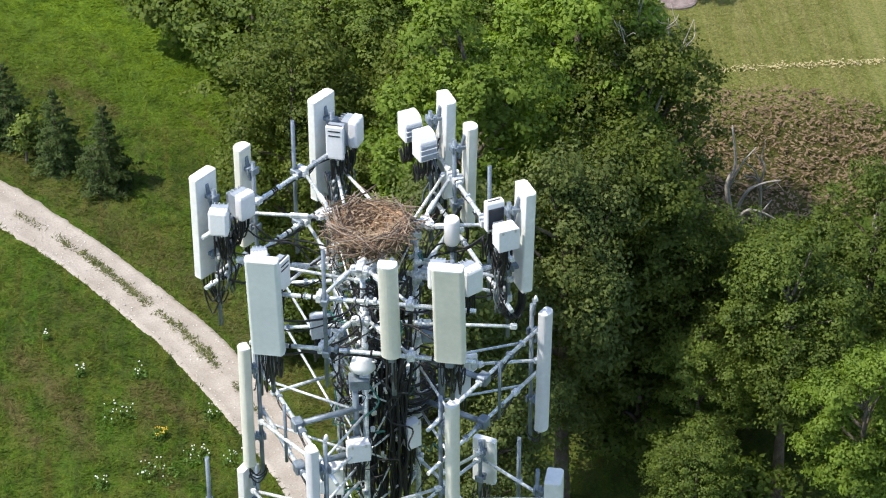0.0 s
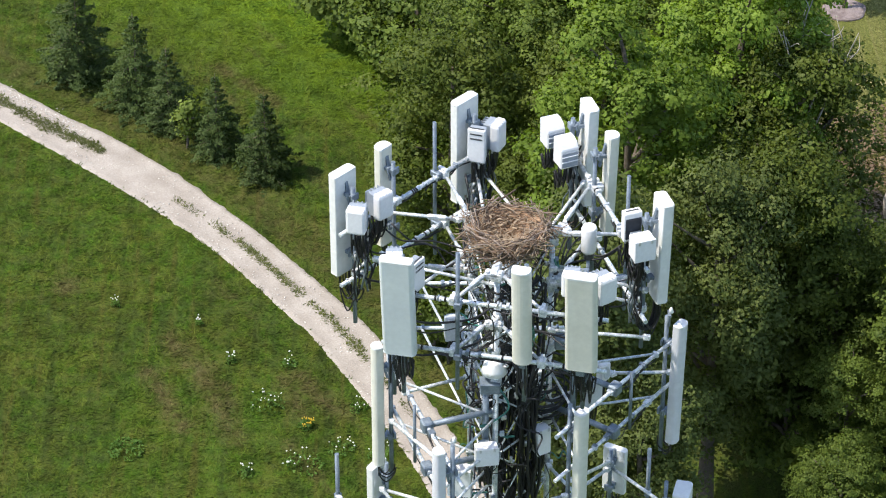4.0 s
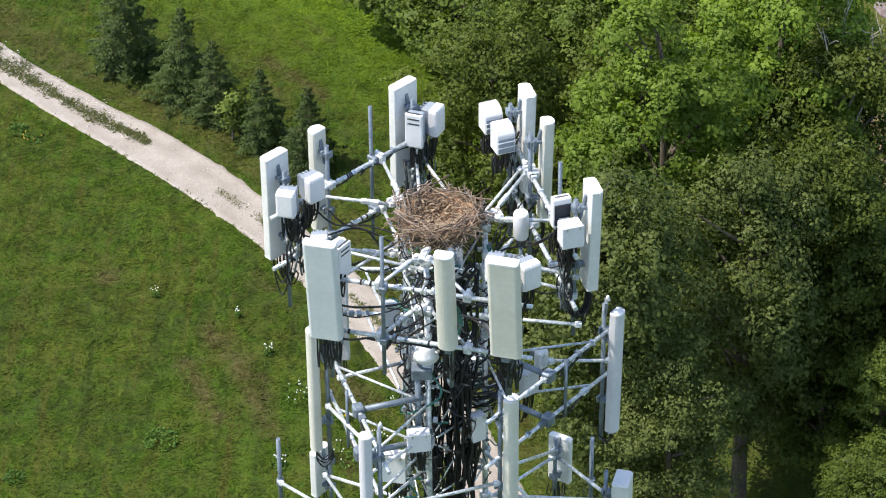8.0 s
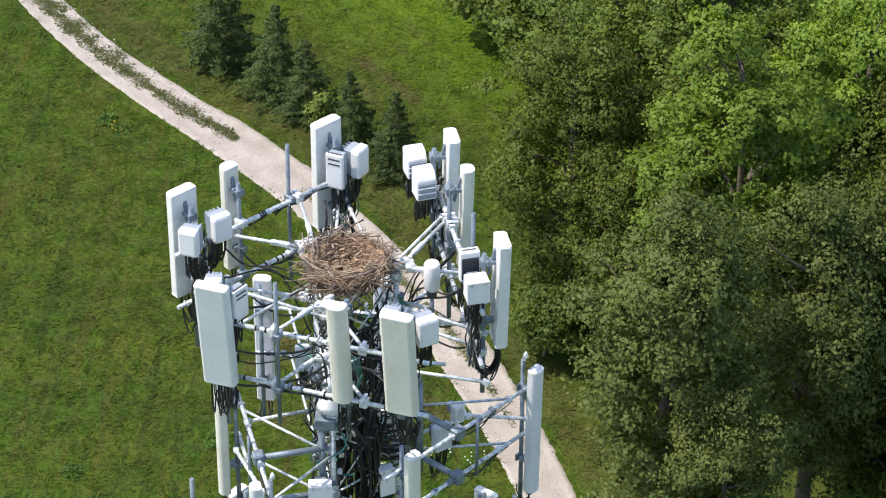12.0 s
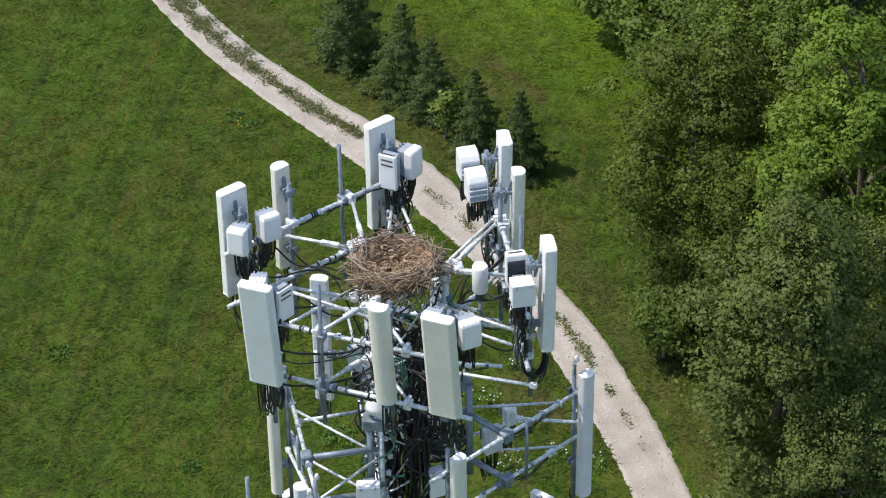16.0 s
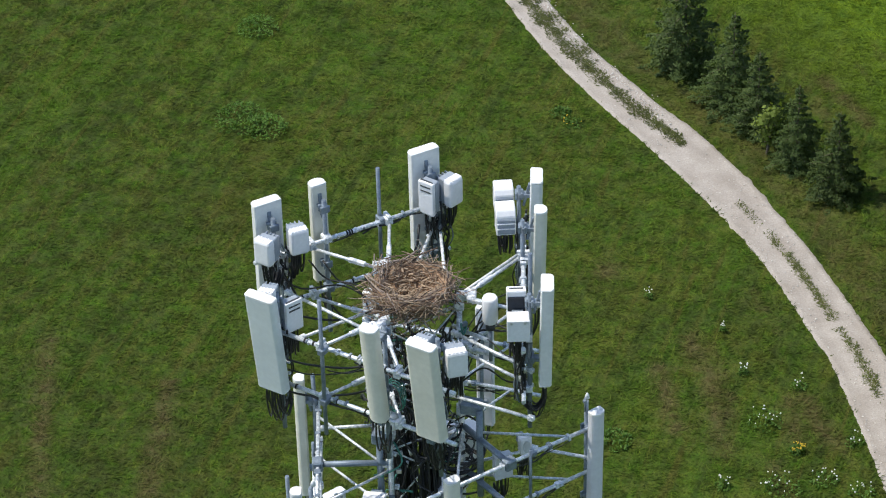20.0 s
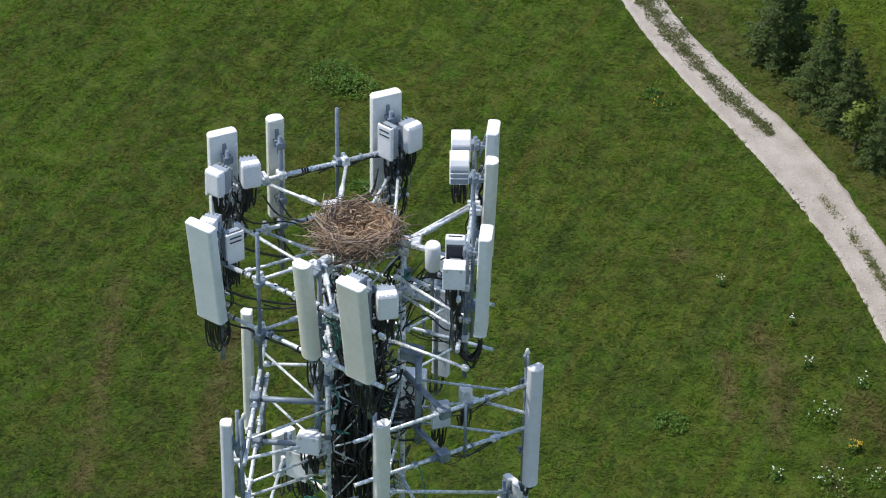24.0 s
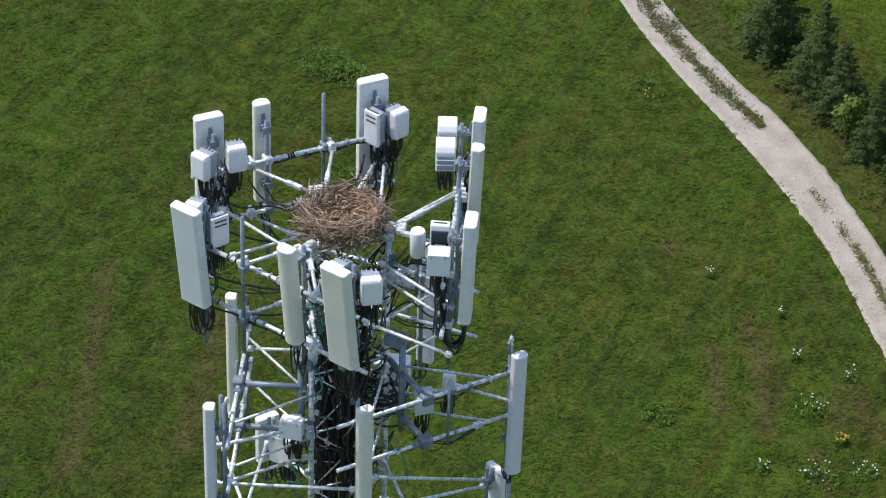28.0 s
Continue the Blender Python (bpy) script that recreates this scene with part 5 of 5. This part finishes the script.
mid_frame((2.08, 0.46), (0.60, -1.34), (-0.8, 0.6), (-1.95, -2.65), 1, "galvanised standoff frame with long face pipes")
mid_frame((-1.50, 0.28), (-0.72, -2.02), (0.95, 0.31), (-2.15, -2.85), 0, "galvanised standoff frame with long face pipes")
mid_frame((0.80, 2.25), (-1.42, 2.30), (0.1, -1), (-2.25, -3.0), 2, "galvanised standoff frame with long face pipes")
tie([(1.30, 0.50, -2.45), (2.14, 0.46, -2.42)], 0.023, GALV)
tie([(0.50, 0.12, -2.62), (1.40, 0.5, -2.45)], 0.022, GALV)
tie([(-1.38, -0.02, -2.32), (-0.52, 0.36, -2.36)], 0.023, GALV)
tie([(-0.98, -1.92, -2.4), (-0.21, -0.66, -2.75)], 0.025, BRIGHT)
tie([(-0.95, -1.95, -3.0), (-0.25, -0.70, -3.25)], 0.021, BRIGHT)
tie([(-1.02, -1.9, -3.02), (0.70, -1.25, -3.05)], 0.023, GALV)
tie([(-1.55, 0.15, -2.9), (-0.98, -1.4, -2.3)], 0.025, BRIGHT)


def mid_antenna(x, y, z, h, turn, w, mat, label, seed, **more):
    return panel_antenna(pose(x, y, Z0 + z - h, 0, 0, turn), w, 0.11, h, mat, label, seed, 4, group=MID, mast_low=-0.25, mast_up=0.25, drop=0.25, narrow=True, **more)


mid_antenna(2.175, 0.42, -1.578, 1.94, 53, 0.20, LILAC, "pale grey tall panel antenna out on a pipe frame", 41, tilt=1.0)
mid_antenna(0.82, -1.33, -1.63, 1.90, 53, 0.20, CREAM, "aged cream tall panel antenna in front of the tower", 42)
mid_antenna(-0.955, -2.02, -1.665, 1.90, -72, 0.17, LILAC, "pale grey tall panel antenna out on a pipe frame", 43)
mid_antenna(-1.70, 0.19, -1.70, 1.94, -72, 0.17, CREAM, "aged cream tall panel antenna below the top array", 44)
mid_antenna(-1.47, 2.42, -1.87, 1.98, 175, 0.24, LILAC, "pale grey tall panel antenna behind the tower", 45)
mid_antenna(0.10, 2.50, -1.87, 1.98, 178, 0.24, LILAC, "pale grey tall panel antenna behind the tower", 46)
# small receivers on the tips of two masts
for x, y, z in ((2.06, 0.42, -1.42), (-0.80, -1.92, -1.62)):
    g = thing("gps_receiver", "small bright receiver on top of an antenna mast", "receiver", pose(x, y, Z0 + z))
    part("bracket", box(0.04, 0.14, 0.03, pose(0, 0, -0.02), 0.004, 1), GALV_DARK, g)
    part("stem", tube([(0, 0, -0.22), (0, 0, 0.0)], 0.018, 8), GALV_DARK, g)
    part("dome", tube([(0.02, 0, 0), (0.02, 0, 0.05), (0.02, 0, 0.075)], 0.035, 10, r_end=0.012), RADIO, g, "white dome")

# radio cases of the middle array
radio_at(-0.34, -0.95, -2.60, 8, 0.29, 0.17, 0.27, "plain", "light grey case clamped to an upright pipe", 51, 4)
radio_at(1.07, 0.02, -2.42, 40, 0.24, 0.12, 0.36, "grey", "flat grey case on a thick standoff arm", 52, 4)
radio_at(1.24, 0.47, -2.39, 40, 0.17, 0.12, 0.28, "window", "small white case with a pale oval window", 53, 3)
radio_at(0.23, 1.0, -2.95, 14, 0.46, 0.30, 0.46, "plain", "large white radio case beside the cable bundle", 54, 6)
radio_at(-0.66, -0.55, -3.35, -10, 0.30, 0.18, 0.42, "plain", "light case hung under the standoff arm", 55, 4)
radio_at(-0.72, 0.75, -1.85, 10, 0.22, 0.14, 0.34, "grey", "flat grey case on the tower leg", 56, 4)
radio_at(0.40, -0.30, -2.9, 30, 0.20, 0.14, 0.40, "plain", "narrow white case beside the cable bundle", 57, 3)

# the lamp with two domes and the can antenna
lamp = thing("obstruction_lamp", "white two-part dome lamp on a tower bracket", "lamp", pose(-0.24, -0.60, Z0 - 1.42))
bm = bmesh.new()
bmesh.ops.create_uvsphere(bm, u_segments=16, v_segments=10, radius=0.085, matrix=pose(0, 0, 0.20))
part("upper_dome", bm, RADIO, lamp, smooth=True)
part("lower_bowl", tube([(0, 0, 0.09), (0, 0, 0.03), (0, 0, -0.06), (0, 0, -0.13)], 0.10, 16, r_end=0.17), RADIO, lamp, "white flared bowl")
part("neck", tube([(0, 0, 0.05), (0, 0, 0.13)], 0.055, 12), SLOT, lamp, "dark neck")
part("bracket", box(0.08, 0.30, 0.04, pose(0, 0.10, -0.12), 0.006, 1), GALV_DARK, lamp)
can = thing("can_antenna", "white cylindrical antenna on a dark foot", "antenna", pose(0.953, -0.025, Z0 - 0.125))
bm = prism([(0.098 * math.cos(a), 0.098 * math.sin(a)) for a in [2 * math.pi * k / 24 for k in range(24)]], 0, 0.38, cap=0.03, shrink=0.14)
for f in bm.faces:
    f.smooth = len(f.verts) == 4
part("radome", bm, RADIO, can)
part("foot", tube([(0, 0, -0.10), (0, 0, 0.01)], 0.062, 14), SLOT, can, "dark foot")
part("stem", tube([(0, 0, -0.6), (0, 0, -0.09)], 0.026, 8), GALV_DARK, can)
part("arm", tube([(0, 0, -0.30), (-0.40, 0.16, -0.34)], 0.026, 8), GALV, can)

# thick looped lead under the clean white antenna
loop = thing("looped_feeder", "thick black looped feeder hanging under a white antenna", "cable", clean_white)
for dx in (-0.03, 0.03):
    part("cable", tube(curve_pts([(dx, 0.0, 0.0), (dx, 0.0, -0.28), (dx, 0.06, -0.42), (dx, 0.16, -0.45), (dx, 0.25, -0.34), (dx, 0.26, 0.0), (dx, 0.28, 0.4)], 5), 0.024, 8), DARK, loop)
wire = thing("ground_wire_coil", "green coiled ground wire tied to the frame", "cable", pose(0.10, -1.30, Z0 - 0.55))
for i in range(4):
    part("wire", tube([((0.09 + 0.012 * i) * math.cos(a), 0.03 * i, (0.20 + 0.02 * i) * math.sin(a)) for a in [2 * math.pi * k / 20 for k in range(21)]], 0.008, 5), TEAL, wire)

# ---- lowest array, seen at the bottom edge ----
LOW = "panel antennas of the lowest array"
for (x, y, z, h, turn, w, d, label, seed) in (
    (1.55, 1.55, -4.55, 0.75, 150, 0.34, 0.10, "short flat white panel antenna on the lowest frame", 61),
    (-1.75, 1.30, -4.55, 0.75, 235, 0.34, 0.12, "short white panel antenna with a grey back", 62),
    (2.32, 0.10, -4.10, 1.4, 75, 0.36, 0.22, "wide white panel antenna on the lowest frame", 63),
    (-1.30, -1.60, -4.3, 1.4, -50, 0.30, 0.15, "white panel antenna on the lowest frame", 64),
):
    panel_antenna(pose(x, y, Z0 + z - h, 0, 0, turn), w, d, h, WHITE, label, seed, 4, group=LOW, mast_low=-0.2, mast_up=0.3, drop=0.25)
for p, q in (((0.48, 0.10, -4.5), (1.46, 1.42, -4.8)), ((1.5, 1.5, -4.75), (0.75, -0.9, -3.1)), ((0.5, 0.12, -4.4), (2.22, 0.12, -4.5)), ((2.2, 0.15, -4.5), (1.48, 1.5, -4.85)),
             ((-0.5, 0.36, -4.7), (-1.68, 1.22, -4.95)), ((-0.9, -1.2, -4.0), (-2.3, 0.9, -4.8)), ((-0.25, -0.66, -4.3), (-1.2, -1.5, -4.6)), ((-1.7, 1.2, -4.9), (-1.0, -1.0, -4.2)), ((0.5, 0.05, -3.6), (1.2, -0.4, -4.2)), ((-1.2, -1.5, -4.9), (1.6, -0.6, -4.9)), ((-0.22, -0.66, -4.9), (0.9, -0.9, -4.9))):
    tie([p, q], 0.024, BRIGHT if p[2] > -4.75 else GALV, "whitened steel strut of the lowest array")
for x, y in ((-2.28, 0.95), (1.95, 0.95), (1.30, -0.55)):
    s = thing("bare_mast", "bare dull grey mast pipe on the lowest frame", "pipe", pose(x, y, Z0 - 4.85))
    mast(s, 0, 0, -0.7, 0.75, 0.030)
    part("end_clamp", box(0.1, 0.1, 0.1, pose(0, 0, 0), 0.014, 1), GALV_DARK, s)

# ---- the nest of sticks on the tower top ----
NX, NY, NZ = -0.06, 0.0, Z0 + 0.05
STICK_MATS = [
    material("weathered_grey_stick", (0.33, 0.265, 0.22), 0.95, 0, 0.3, 6, 40, 0.5, rand=0.25),
    material("brown_stick", (0.20, 0.135, 0.095), 0.95, 0, 0.3, 6, 40, 0.5, rand=0.3),
    material("pale_straw", (0.43, 0.325, 0.22), 0.95, 0, 0.3, 6, 40, 0.5, rand=0.25),
    material("dark_bark_stick", (0.115, 0.085, 0.065), 0.95, 0, 0.3, 6, 40, 0.5, rand=0.3),
]
nest = thing("stick_nest", "large round nest of grey-brown sticks on the tower top", "nest", pose(NX, NY, NZ) @ Matrix.Diagonal((0.96, 0.96, 1.0, 1)))
rng = random.Random(5)
bm = bmesh.new()
rings = []
for r, z in ((0.24, -0.20), (0.36, -0.08), (0.47, 0.05), (0.52, 0.14), (0.47, 0.21), (0.38, 0.18), (0.29, 0.06), (0.15, -0.01), (0.02, -0.02)):
    ring = []
    for k in range(36):
        a = 2 * math.pi * k / 36
        w = 1 + 0.10 * noise.noise((math.cos(a) * 2.5, math.sin(a) * 2.5, z * 6)) + rng.uniform(-0.03, 0.03)
        ring.append(bm.verts.new((r * w * math.cos(a), r * w * math.sin(a), z + rng.uniform(-0.02, 0.02))))
    rings.append(ring)
for a, b in zip(rings, rings[1:]):
    for k in range(36):
        bm.faces.new((a[k], a[(k + 1) % 36], b[(k + 1) % 36], b[k]))
part("litter_bowl", bm, material("nest_litter", (0.42, 0.27, 0.165), 1.0, 0, 0.5, 14, 60, 1.0, tint=(0.20, 0.12, 0.07), dist=0.03), nest, "matted brown litter")


def stick_points(length, rng):
    p = [Vector((-length / 2, 0, 0))]
    for k in range(3):
        p.append(Vector((-length / 2 + length * (k + 1) / 3, rng.uniform(-0.06, 0.06) * length, rng.uniform(-0.05, 0.05) * length)))
    return p


sticks = []
for k in range(15):
    bm = tube(stick_points(rng.uniform(0.30, 0.78), rng), rng.uniform(0.006, 0.013), 5, r_end=0.003)
    me = bpy.data.meshes.new("stick")
    bm.to_mesh(me)
    bm.free()
    me.materials.append(STICK_MATS[(0, 1, 1, 0, 3, 2, 1)[k % 7]])
    sticks.append(me)


def stick_pose(rng, straw=False):
    a, u = rng.uniform(0, 2 * math.pi), rng.random()
    along = a + math.pi / 2 + rng.gauss(0, 0.42)
    if straw:
        r = 0.37 * math.sqrt(rng.random())
        z = 0.015 + 0.18 * (r / 0.37) ** 2
        along = rng.uniform(0, 6.28)
    elif u < 0.45:
        r = rng.uniform(0.36, 0.54)
        z = -0.05 + (r - 0.36) * 1.1 + rng.uniform(-0.08, 0.1)
        along += rng.gauss(0, 0.4)
    elif u < 0.72:
        r, z = rng.uniform(0.38, 0.55), rng.uniform(0.16, 0.27)
    elif u < 0.86:
        along = a + rng.gauss(0, 0.6)
        r, z = rng.uniform(0.44, 0.60), rng.uniform(-0.02, 0.22)
    else:
        # sticks that slipped down among the steel
        along = a + rng.gauss(0, 0.9)
        r, z = rng.uniform(0.18, 0.46), rng.uniform(-0.34, -0.06)
        return pose(r * math.cos(a), r * math.sin(a), z, rng.gauss(0, 25), rng.gauss(0, 32), math.degrees(along))
    return pose(r * math.cos(a), r * math.sin(a), z, rng.gauss(0, 15), rng.gauss(0, 15), math.degrees(along))


for k in range(290):
    s = new("stick", sticks[rng.randrange(len(sticks))])
    s.parent = nest
    s.matrix_basis = stick_pose(rng)
bm = bmesh.new()
for k in range(520):
    m = stick_pose(rng, k % 3 == 0)
    length = rng.uniform(0.08, 0.20) if k % 3 == 0 else rng.uniform(0.12, 0.42)
    tube([m @ p for p in stick_points(length, rng)], rng.uniform(0.003, 0.008), 3, bm, caps=False)
for k in range(70):
    a, r = rng.uniform(0, 6.28), 0.36 * math.sqrt(rng.random())
    m = pose(r * math.cos(a), r * math.sin(a), 0.015 + 0.18 * (r / 0.36) ** 2, rng.gauss(0, 14), rng.gauss(0, 14), rng.uniform(0, 360))
    chip = box(rng.uniform(0.04, 0.14), rng.uniform(0.012, 0.03), 0.008, m)
    part("bark_chip", chip, STICK_MATS[2], nest, "pale chip of bark")
tagged(part("straw", bm, STICK_MATS[2], nest, "loose pale straw and twigs"), kind="stuff")
